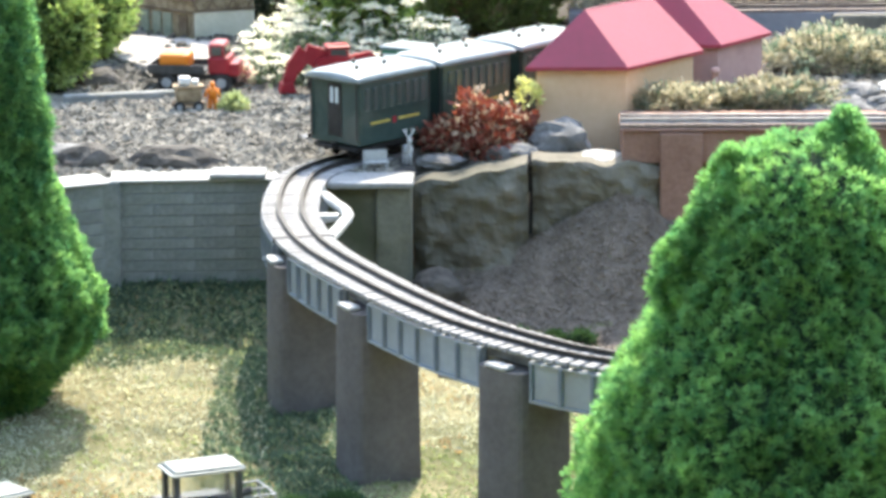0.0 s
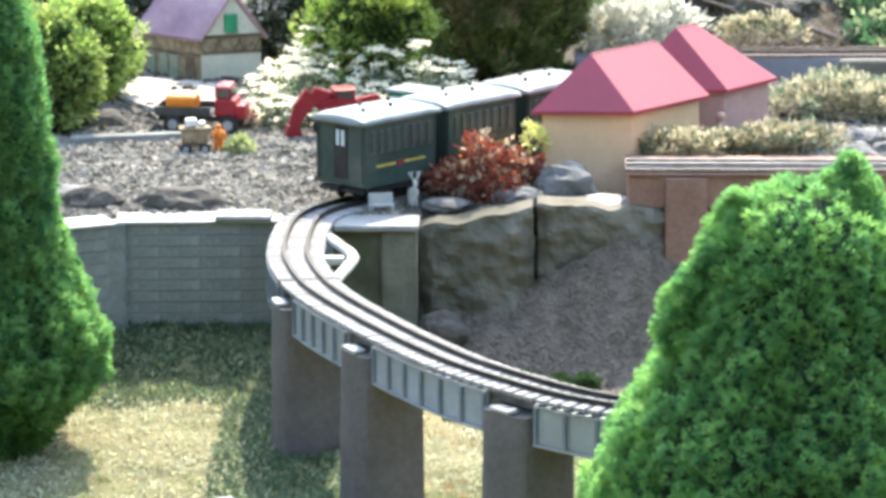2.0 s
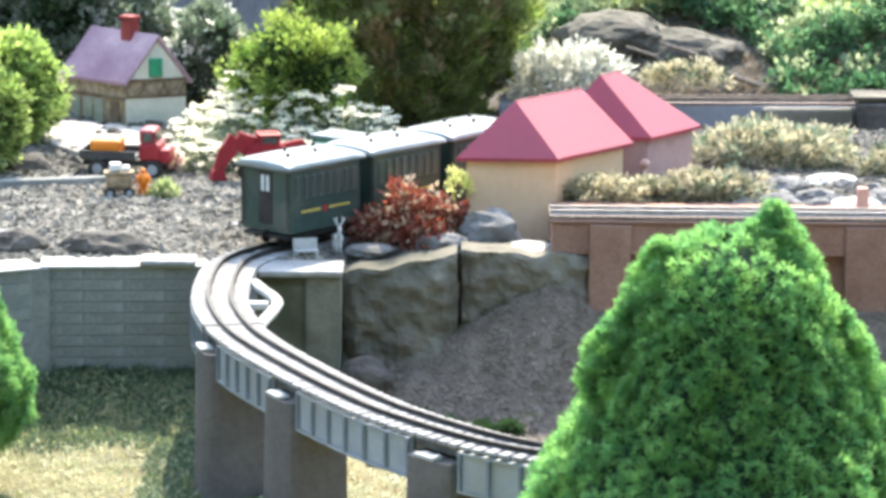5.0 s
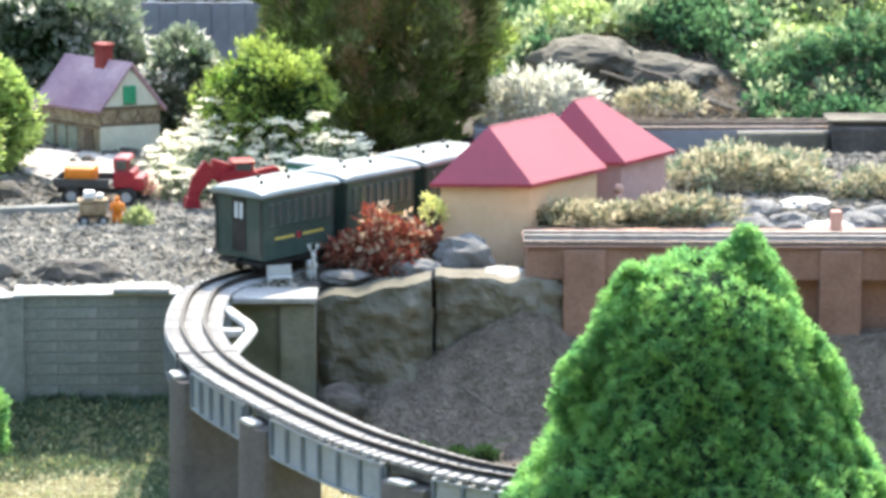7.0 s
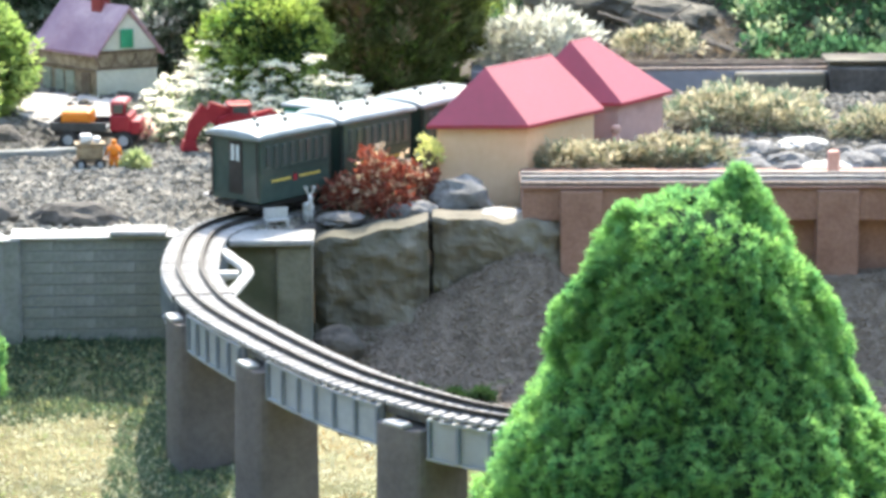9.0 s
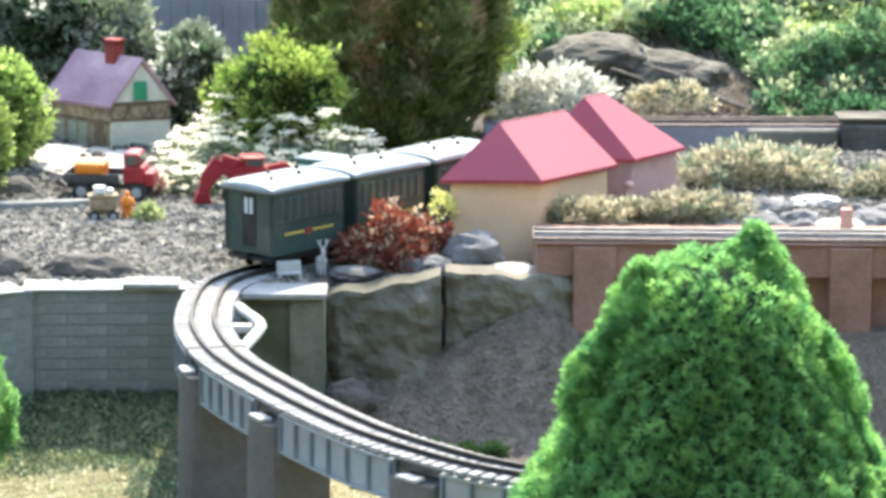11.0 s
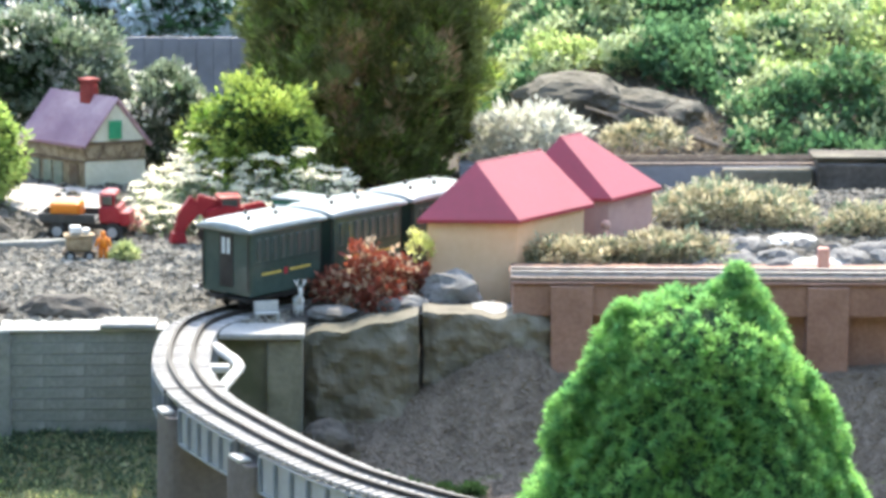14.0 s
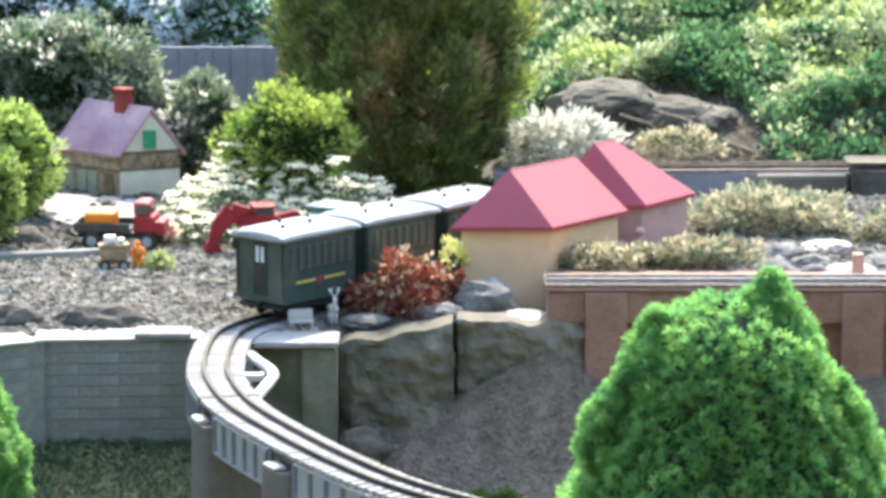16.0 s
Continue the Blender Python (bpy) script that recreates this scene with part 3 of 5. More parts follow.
# ---- bridge ----
bridge = thing("railway_bridge", "curved model viaduct with grey piers and pale blue-grey girders", "bridge")
part("deck", sweep(bmesh.new(), LOOP, 0.1, S_WALL + 0.03, [(-0.032, -0.020), (0.032, -0.020), (0.032, -0.006), (-0.032, -0.006)], DECK), M_BED, bridge)
PIERS = [(-0.352, 5.13), (-0.232, 4.845), (0.005, 4.545), (0.36, 4.30), (0.72, 4.29), (1.1, 4.36)]
pier_s = [LOOP.nearest(x, y) for x, y in PIERS]
for s in pier_s:
    c, a = LOOP.at(s), LOOP.heading(s)
    zb = min(lawn_z(c.x, c.y), 0.13) - 0.03
    bm = bmesh.new()
    prism(bm, [(-0.043 * math.cos(k * math.pi / 12), -0.040 - 0.020 * math.sin(k * math.pi / 12) ** 0.6) for k in range(13)] + [(0.043, 0.036), (-0.043, 0.036)], 0, 0.333 - zb, 0.0)
    for v in bm.verts:
        if v.co.z < 0.01:
            v.co.x *= 1.10
            v.co.y *= 1.06
    bmesh.ops.bevel(bm, geom=[e for e in bm.edges if abs(e.verts[0].co.z - e.verts[1].co.z) > 0.1 and e.verts[0].co.y > 0], offset=0.005, segments=2, affect="EDGES")
    # the outward side lies to the left of the way, as the way runs against the clock
    p = part("pier", bm, M_PIER, bridge)
    p.matrix_basis = pose(c.x, c.y, zb, 0, 0, math.degrees(a) + 180)
    bm = bmesh.new()
    box(bm, -0.020, 0.020, -0.061, -0.041, 0, 0.007, 0.003)
    q = part("pier_cap", bm, M_DECK, bridge)
    q.matrix_basis = pose(c.x, c.y, 0.3333, 0, 0, math.degrees(a) + 180)
spans = [(0.12, pier_s[5])] + [(pier_s[k + 1], pier_s[k]) for k in (4, 3, 2, 1, 0)] + [(pier_s[0], S_WALL + 0.02)]
for s0, s1 in spans:
    s0, s1 = s0 + 0.044, s1 - 0.044
    if s1 - s0 < 0.03:
        continue
    for side in (1, -1):
        u = 0.038 * side
        sec = [(u - 0.002, -0.060), (u + 0.002, -0.060), (u + 0.002, -0.0125), (u - 0.002, -0.0125)]
        g = part("girder", sweep(bmesh.new(), LOOP, s0, s1, sec, DECK), M_GIRDER, bridge)
        for lo, hi, name in ((-0.064, -0.0605, "bottom_flange"), (-0.0122, -0.009, "top_flange")):
            sec = [(u - 0.006, lo), (u + 0.006, lo), (u + 0.006, hi), (u - 0.006, hi)]
            f = part(name, sweep(bmesh.new(), LOOP, s0, s1, sec, DECK), M_GIRDER, g)
        n = max(2, int((s1 - s0) / 0.042))
        for i in range(n + 1):
            s = s0 + 0.004 + (s1 - s0 - 0.008) * i / n
            c, a = LOOP.at(s), LOOP.heading(s)
            bm = bmesh.new()
            box(bm, -0.0022, 0.0022, u - 0.0075, u + 0.0075, -0.0603, -0.0124)
            r = part("rib", bm, M_RIB, g)
            r.matrix_basis = pose(c.x, c.y, DECK, 0, 0, math.degrees(a))

# dark expansion joint across the deck at the bend
c, a = LOOP.at(LOOP.nearest(-0.338, 5.17)), LOOP.heading(LOOP.nearest(-0.338, 5.17))
bm = bmesh.new()
box(bm, -0.0035, 0.0035, -0.046, 0.046, -0.006, 0.0014, 0.0006)
q = part("expansion_joint", bm, M_RAIL, bridge, "dark strip across the deck")
q.matrix_basis = pose(c.x, c.y, DECK, 0, 0, math.degrees(a))

# ---- left retaining wall ----
def block_wall(name, label, p, q, z0, z1, courses, length, thick=0.07, cap=True):
    p, q = Vector((*p, 0)), Vector((*q, 0))
    run = (q - p).length
    ob = thing(name, label, "wall", Matrix.Translation((p.x, p.y, 0)) @ pose(0, 0, 0, 0, 0, math.degrees(math.atan2(q.y - p.y, q.x - p.x))), kind="structure")
    bm = bmesh.new()
    box(bm, 0, run, 0.0003, thick, z0 - 0.05, z1)
    part("wall_core", bm, M_CONCRETE, ob)
    h = (z1 - z0) / courses
    n = max(1, round(run / length))
    w = run / n
    bm = bmesh.new()
    box(bm, -w / 2 + 0.0004, w / 2 - 0.0004, -0.002, 0.006, 0.0004, h - 0.0004, 0.0009)
    me = mesh_of("block", bm, M_CONCRETE)
    for c in range(courses):
        for i in range(n - c % 2):
            x = (i + 0.5 + 0.5 * (c % 2)) * w
            shared("block", me, ob, pose(x, random.uniform(-0.0006, 0.0006), z0 + c * h))
        if c % 2:
            for x in (w * 0.25, run - w * 0.25):
                shared("block", me, ob, pose(x, random.uniform(-0.0006, 0.0006), z0 + c * h) @ Matrix.Diagonal((0.498, 1, 1, 1)))
    if cap:
        bm = bmesh.new()
        box(bm, -0.003, run + 0.003, -0.006, thick, z1, z1 + 0.0045, 0.0018)
        part("coping", bm, M_CAP, ob)
    return ob


block_wall("wall_west", "weathered grey concrete block retaining wall with pale coping", (-0.645, 5.605), (-0.385, 5.62), 0.17, 0.352, 10, 0.16)
block_wall("wall_west_return", "weathered grey concrete block retaining wall with pale coping", (-1.3, 5.30), (-0.648, 5.603), 0.15, 0.350, 10, 0.16)
bm = bmesh.new()
box(bm, -0.665, -0.632, 5.596, 5.64, 0.12, 0.354, 0.003)
solid("wall_post", bm, M_CONCRETE, "grey concrete corner post of the retaining wall", "wall", kind="structure")
bm = bmesh.new()
box(bm, -0.39, -0.226, 5.602, 5.70, 0.1, 0.344)
solid("wall_abutment", bm, M_PILLAR, "dark mossy concrete abutment under the track", "wall", kind="structure")
bm = bmesh.new()
box(bm, -0.225, -0.168, 5.585, 5.66, 0.12, 0.345, 0.004)
solid("wall_pillar", bm, M_PILLAR, "mossy concrete pillar beside the rock wall", "wall", kind="structure")
bm = bmesh.new()
box(bm, -0.30, -0.165, 5.575, 5.665, 0.3465, 0.3565, 0.003)
solid("paving_slab", bm, M_SLAB, "pale stone slab on top of the wall", "slab")
bm = bmesh.new()
box(bm, -0.49, -0.40, 5.60, 5.66, 0.357, 0.366, 0.003)
solid("edging_slab", bm, M_SLAB, "flat grey slab lying on the wall coping", "slab")

# ---- rock wall ----
def wall_rock(x0, x1, zl, zr, z0, y, seed, name="wall_rock"):
    bm = bmesh.new()
    box(bm, x0, x1, y, y + 0.085, z0, 0.30)
    bmesh.ops.subdivide_edges(bm, edges=bm.edges[:], cuts=26, use_grid_fill=True)
    for v in bm.verts:
        t = (v.co.x - x0) / (x1 - x0)
        h = (v.co.z - z0) / (0.30 - z0)
        zt = zl + (zr - zl) * t + 0.006 * noise.noise(Vector((v.co.x * 25, seed, 0)))
        v.co.z = z0 + (zt - z0) * h
        e = min(t, 1 - t)
        round_off = 0.018 * (1 - smooth(0, 0.12, e)) + 0.004 * smooth(0.95, 1.0, h)
        bump = 0.017 * noise.noise(v.co * 11 + Vector((seed, 0, 0))) + 0.012 * abs(noise.noise(v.co * 19 + Vector((0, seed, seed)))) + 0.012 * noise.noise(v.co * 33) + 0.005 * noise.noise(v.co * 80)
        if v.co.y < y + 0.04:
            v.co.y += round_off + bump
        v.co.x += 0.005 * noise.noise(v.co * 18 + Vector((0, seed, 0))) * (1 - abs(2 * t - 1) * 0.5)
    return solid(name, bm, M_ROCKWALL, "large brown-grey rock slab set upright in the retaining wall", "rock", group="wall rocks")


wall_rock(-0.166, 0.016, 0.338, 0.372, 0.16, 5.635, 3)
wall_rock(0.024, 0.232, 0.372, 0.366, 0.18, 5.665, 8)

bm = bmesh.new()
box(bm, -0.17, 0.30, 5.725, 5.765, 0.1, 0.342)
solid("wall_backing", bm, M_EARTH, "dark earth backing behind the rock slabs", "wall", kind="structure")

# ---- brick wall ----
brick = thing("wall_brick", "red-brown brick retaining wall with beam and piers carrying a track", "wall", kind="structure")
bm = bmesh.new()
box(bm, 0.168, 2.2, 5.68, 5.86, 0.366, 0.418, 0.002)
part("beam", bm, M_BRICK, brick)
for x in (0.228, 0.45, 0.64, 0.86, 1.08, 1.3, 1.6):
    bm = bmesh.new()
    box(bm, x, x + 0.068, 5.672, 5.84, 0.15, 0.4165, 0.002)
    part("pier", bm, M_BRICK, brick)
bm = bmesh.new()
box(bm, 0.30, 2.2, 5.715, 5.85, 0.15, 0.364)
part("panel", bm, M_BRICK, brick)
bm = bmesh.new()
box(bm, 0.164, 2.2, 5.674, 5.80, 0.419, 0.423, 0.0015)
part("coping", bm, M_BRICK, brick)
EDGE = Way([(0.085, 5.714), (0.6, 5.714), (1.2, 5.714), (2.1, 5.714)])
# Rails in the pale glint tone, on brown sleepers.
track("railway_track", "weathered track along the top of the brick wall", EDGE, 0.08, 1.5, 0.4295, spacing=0.013, tie=0.070, tie_mat=M_BROWNTIE, rail_mat=M_PALERAIL)

# ---- far track ----
FAR = Way([(0.10, 7.02), (0.5, 7.04), (1.0, 7.05), (1.8, 7.0)])
bm = bmesh.new()
box(bm, 0.1, 1.0, 7.0, 7.12, 0.30, 0.394)
solid("wall_far", bm, M_FARWALL, "low blue-grey retaining wall carrying the far track", "wall", kind="structure")
bm = bmesh.new()
box(bm, 0.80, 2.2, 6.95, 7.14, 0.28, 0.408, 0.004)
solid("wall_far_parapet", bm, M_DARKROCK, "dark stone parapet beside the far track", "wall", kind="structure")
bm = bmesh.new()
box(bm, 0.615, 0.796, 6.975, 6.9985, 0.29, 0.394, 0.006)
solid("wall_far_stone", bm, M_ROCKWALL, "rough brown stone block set against the low wall", "wall", kind="structure")
bm = bmesh.new()
box(bm, 0.79, 2.2, 6.96, 7.02, 0.4165, 0.4215, 0.0015)
box(bm, 0.80, 2.2, 6.97, 7.02, 0.4085, 0.4165)
solid("wall_far_coping", bm, M_BOULDER, "grey coping on the stone parapet", "coping", kind="structure")
track("railway_track", "weathered narrow track on the low wall before the planted slope", FAR, 0.05, 0.72, 0.400, spacing=0.0135, tie=0.075, tie_mat=M_BROWNTIE, rail_mat=M_RUSTRAIL)

# ---- far fence wall ----
fence = thing("wall_fence", "blue-grey vertical board fence behind the cottage", "fence", kind="structure")
bm = bmesh.new()
box(bm, -0.0186, 0.0186, -0.006, 0.006, 0, 0.236, 0.0012)
me = mesh_of("board", bm, M_FARWALL)
for i in range(36):
    shared("board", me, fence, pose(-1.54 + i * 0.0377, 7.85 + random.uniform(-0.003, 0.003), 0.30))

rng = np.random.default_rng(7)

# ---- passenger train ----
def carriage():
    """A four-axle coach about 17 cm long, at the origin, running along x, wheels on z = 0."""
    ob = thing("passenger_coach", "dark green model passenger coach with pale arched roof and yellow lettering", "train carriage", group="passenger train")
    L, W, z0, z1 = 0.182, 0.108, 0.023, 0.129
    bm = bmesh.new()
    box(bm, -L / 2 + 0.007, L / 2 - 0.007, -W / 2, W / 2, z0, z1, 0.003)
    body = part("body", bm, M_COACH, ob)
    # arched roof, dropping a little at both ends
    bm = bmesh.new()
    n, rings = 12, []
    for x, k in ((-L / 2 - 0.003, 0.55), (-L / 2 + 0.004, 0.72), (-L / 2 + 0.02, 1.0), (0, 1.03), (L / 2 - 0.02, 1.0), (L / 2 - 0.004, 0.72), (L / 2 + 0.003, 0.55)):
        top = [(x, math.sin((i / n - 0.5) * math.pi) * (W / 2 + 0.005), z1 + 0.002 + 0.014 * k * max(0, math.cos((i / n - 0.5) * math.pi)) ** 0.8) for i in range(n + 1)]
        rings.append([bm.verts.new(p) for p in top] + [bm.verts.new((x, W / 2 + 0.004, z1 - 0.001)), bm.verts.new((x, -W / 2 - 0.004, z1 - 0.001))])
    for a, b in zip(rings, rings[1:]):
        for i in range(len(a)):
            j = (i + 1) % len(a)
            bm.faces.new((a[i], b[i], b[j], a[j]))
    bm.faces.new(rings[0])
    bm.faces.new(list(reversed(rings[-1])))
    bmesh.ops.recalc_face_normals(bm, faces=bm.faces)
    roof = part("roof", bm, M_COACHROOF, ob, "pale grey arched roof", smooth=True)
    for x, y in ((-0.055, -0.022), (-0.02, 0.018), (0.012, -0.02), (0.05, 0.02)):
        bm = bmesh.new()
        cyl(bm, (x, y, z1 + 0.010), (x, y, z1 + 0.019), 0.0028, 0.0028, 8)
        cyl(bm, (x, y, z1 + 0.019), (x, y, z1 + 0.021), 0.0042, 0.003, 8)
        part("roof_vent", bm, M_BLACK, roof)
    for s in (-1, 1):
        for i in range(8):
            x = -0.0665 + i * 0.019
            bm = bmesh.new()
            box(bm, x - 0.0058, x + 0.0058, s * W / 2 - 0.001, s * W / 2 + 0.0016, 0.080, 0.117, 0.0008)
            part("window_frame", bm, M_COACHTRIM, body)
            bm = bmesh.new()
            box(bm, x - 0.0042, x + 0.0042, s * (W / 2 + 0.0019) - 0.0006, s * (W / 2 + 0.0019) + 0.0006, 0.082, 0.115)
            part("pane", bm, M_GLASS, body)
        bm = bmesh.new()
        for a, b in ((-0.058, -0.012), (0.008, 0.058)):
            box(bm, a, b, s * W / 2 - 0.0004, s * W / 2 + 0.0012, 0.0560, 0.0600)
        part("lettering", bm, M_YELLOW, body, "yellow lettering band")
        bm = bmesh.new()
        box(bm, -0.006, 0.003, s * W / 2 - 0.0004, s * W / 2 + 0.0013, 0.052, 0.063)
        part("emblem", bm, M_RED, body, "small red shield")
        bm = bmesh.new()
        box(bm, -L / 2 + 0.008, L / 2 - 0.008, s * W / 2 - 0.002, s * W / 2 + 0.002, 0.0735, 0.0755)
        part("waist_rail", bm, M_COACH, body)
    for s in (-1, 1):
        x = s * (L / 2 - 0.007)
        bm = bmesh.new()
        box(bm, x - 0.0012, x + 0.0012, -0.015, 0.015, 0.036, 0.122, 0.001)
        door = part("end_door", bm, M_BLACK, body, "dark end door")
        for y in (-0.0055, 0.0055):
            bm = bmesh.new()
            box(bm, x + s * 0.0014 - 0.0006, x + s * 0.0014 + 0.0006, y - 0.0034, y + 0.0034, 0.090, 0.116)
            part("pane", bm, M_PALEPANE, door, "opaque pane painted pale for bright daylight")
        for y in (-W / 2 + 0.004, W / 2 - 0.004):
            bm = bmesh.new()
            cyl(bm, (x + s * 0.003, y, 0.034), (x + s * 0.003, y, 0.128), 0.0013, n=6)
            part("handrail", bm, M_BLACK, body)
        bm = bmesh.new()
        box(bm, x - 0.001, x + s * 0.012 if s > 0 else x + 0.001, -0.004, 0.004, 0.018, 0.025) if s > 0 else box(bm, x - 0.012, x + 0.001, -0.004, 0.004, 0.018, 0.025)
        part("coupling", bm, M_BLACK, ob)
    bm = bmesh.new()
    box(bm, -L / 2 + 0.006, L / 2 - 0.006, -W / 2 + 0.006, W / 2 - 0.006, 0.014, 0.0205, 0.001)
    box(bm, -0.02, 0.025, -0.036, 0.036, 0.010, 0.022, 0.001)
    part("underframe", bm, M_BLACK, ob)
    for x in (-0.05, 0.05):
        bm = bmesh.new()
        box(bm, x - 0.024, x + 0.024, 0.032, 0.036, 0.007, 0.022, 0.001)
        box(bm, x - 0.024, x + 0.024, -0.036, -0.032, 0.007, 0.022, 0.001)
        box(bm, x - 0.006, x + 0.006, -0.034, 0.034, 0.012, 0.022)
        bogie = part("bogie", bm, M_BLACK, ob)
        for dx in (-0.015, 0.015):
            for y in (-0.0175, 0.0175):
                bm = bmesh.new()
                cyl(bm, (x + dx, y - 0.002, 0.010), (x + dx, y + 0.002, 0.010), 0.010, n=16)
                part("wheel", bm, M_RAIL, bogie)
    return ob


def set_on(ob, way, s, z, copy=True):
    c, a = way.at(s), way.heading(s)
    m = pose(c.x, c.y, z, 0, 0, math.degrees(a))
    if copy:
        return copy_thing(ob, m)
    ob.matrix_basis = m
    return ob


RAILTOP = DECK + 0.0082
rear = LOOP.nearest(-0.298, 5.712)
coach = set_on(carriage(), LOOP, rear + 0.094, RAILTOP, False)
for k in (1, 2):
    set_on(coach, LOOP, rear + 0.094 + 0.199 * k, RAILTOP)


def locomotive():
    ob = thing("steam_locomotive", "green model tank locomotive with black chimney and pale cab roof", "locomotive", group="passenger train")
    bm = bmesh.new()
    box(bm, -0.075, 0.075, -0.045, 0.045, 0.020, 0.030, 0.002)
    part("frame", bm, M_BLACK, ob)
    bm = bmesh.new()
    cyl(bm, (-0.01, 0, 0.062), (0.070, 0, 0.062), 0.026, n=20)
    part("boiler", bm, M_GREEN, ob, smooth=False)
    for s in (-1, 1):
        bm = bmesh.new()
        box(bm, -0.015, 0.055, s * 0.034 - 0.010, s * 0.034 + 0.010, 0.030, 0.068, 0.003)
        part("side_tank", bm, M_GREEN, ob)
    bm = bmesh.new()
    box(bm, -0.072, -0.016, -0.045, 0.045, 0.030, 0.106, 0.003)
    cab = part("cab", bm, M_GREEN, ob)
    bm = bmesh.new()
    box(bm, -0.078, -0.008, -0.050, 0.050, 0.1065, 0.114, 0.003)
    part("cab_roof", bm, M_COACHROOF, ob, "pale grey cab roof")
    for s in (-1, 1):
        bm = bmesh.new()
        box(bm, -0.060, -0.030, s * 0.0455 - 0.0008, s * 0.0455 + 0.0008, 0.075, 0.098)
        part("pane", bm, M_GLASS, cab)
        for x in (-0.045, 0.0, 0.045):
            bm = bmesh.new()
            cyl(bm, (x, s * 0.0175 - 0.002, 0.014), (x, s * 0.0175 + 0.002, 0.014), 0.014, n=18)
            part("wheel", bm, M_RAIL, ob)
    bm = bmesh.new()
    cyl(bm, (0.055, 0, 0.085), (0.055, 0, 0.118), 0.008, 0.010, 14)
    part("chimney", bm, M_BLACK, ob, "black chimney")
    bm = bmesh.new()
    cyl(bm, (0.02, 0, 0.085), (0.02, 0, 0.100), 0.009, 0.007, 14)
    part("dome", bm, M_GREEN, ob)
    return ob


set_on(locomotive(), LOOP, rear + 0.094 + 0.199 * 2 + 0.186, RAILTOP, False)

# ---- goods train on the siding ----
SIDING = Way([(-0.335, 5.92), (-0.30, 5.972), (-0.262, 6.03), (-0.20, 6.13), (-0.135, 6.235), (-0.065, 6.335), (0.02, 6.43), (0.12, 6.52), (0.25, 6.60)])
track("railway_track", "weathered siding track under the parked goods wagons", SIDING, 0.0, SIDING.end, DECK, spacing=0.021)


def chassis(ob, L):
    bm = bmesh.new()
    box(bm, -L / 2, L / 2, -0.034, 0.034, 0.018, 0.027, 0.001)
    part("chassis", bm, M_BLACK, ob)
    for x in (-L * 0.28, L * 0.28):
        for y in (-0.0175, 0.0175):
            bm = bmesh.new()
            cyl(bm, (x, y - 0.002, 0.010), (x, y + 0.002, 0.010), 0.010, n=14)
            part("wheel", bm, M_RAIL, ob)


def diesel():
    """A boxy shunter: a long bonnet in front of a taller cab; the bonnet points along -x."""
    ob = thing("diesel_locomotive", "bright green model diesel locomotive with pale cab roof on siding", "locomotive", group="goods train")
    bm = bmesh.new()
    box(bm, -0.098, 0.098, -0.036, 0.036, 0.017, 0.030, 0.002)
    frame_ = part("frame", bm, M_DARKGREY, ob)
    for x in (-0.060, -0.020, 0.020, 0.060):
        for y in (-0.0175, 0.0175):
            bm = bmesh.new()
            cyl(bm, (x, y - 0.002, 0.012), (x, y + 0.002, 0.012), 0.012, n=16)
            part("wheel", bm, M_RAIL, ob)
    bm = bmesh.new()
    box(bm, -0.094, 0.018, -0.031, 0.031, 0.0305, 0.086, 0.007)
    bonnet = part("bonnet", bm, M_GREEN, ob)
    for i in range(5):
        for s in (-1, 1):
            bm = bmesh.new()
            box(bm, -0.080 + i * 0.018, -0.068 + i * 0.018, s * 0.0315 - 0.0008, s * 0.0315 + 0.0008, 0.050, 0.074)
            part("louvre_panel", bm, M_DARKGREEN, bonnet)
    bm = bmesh.new()
    box(bm, -0.0955, -0.0935, -0.018, 0.018, 0.040, 0.078, 0.001)
    part("radiator", bm, M_DARKGREEN, bonnet, "dark green radiator grille")
    for y in (-0.022, 0.022):
        bm = bmesh.new()
        cyl(bm, (-0.098, y, 0.064), (-0.092, y, 0.064), 0.005, n=12)
        part("headlight", bm, M_WHITE, bonnet)
    bm = bmesh.new()
    box(bm, 0.019, 0.080, -0.037, 0.037, 0.0305, 0.104, 0.004)
    cab_ = part("cab", bm, M_GREEN, ob)
    for s in (-1, 1):
        for x in (0.030, 0.055):
            bm = bmesh.new()
            box(bm, x, x + 0.018, s * 0.0374 - 0.0007, s * 0.0374 + 0.0007, 0.078, 0.098)
            part("pane", bm, M_PALEPANE, cab_)
    for y in (-0.018, 0.018):
        bm = bmesh.new()
        box(bm, 0.0180, 0.0196, y - 0.013, y + 0.013, 0.088, 0.099)
        part("windscreen", bm, M_PALEPANE, cab_)
    bm = bmesh.new()
    box(bm, 0.014, 0.085, -0.040, 0.040, 0.1045, 0.112, 0.004)
    part("cab_roof", bm, M_COACHROOF, ob, "pale grey cab roof")
    bm = bmesh.new()
    cyl(bm, (-0.050, 0.010, 0.085), (-0.050, 0.010, 0.097), 0.0035, n=10)
    part("exhaust", bm, M_BLACK, ob)
    for s in (-1, 1):
        bm = bmesh.new()
        cyl(bm, (-0.098, s * 0.037, 0.048), (0.014, s * 0.037, 0.048), 0.0011, n=6)
        for x in (-0.098, -0.060, -0.022, 0.012):
            cyl(bm, (x, s * 0.037, 0.029), (x, s * 0.037, 0.048), 0.0011, n=6)
        part("handrail", bm, M_YELLOW, ob, "thin yellow handrail")
        bm = bmesh.new()
        box(bm, -0.0995, -0.0975, s * 0.024 - 0.010, s * 0.024 + 0.010, 0.016, 0.029)
        part("buffer_plate", bm, M_YELLOW, frame_, "yellow hazard plate")
    return ob


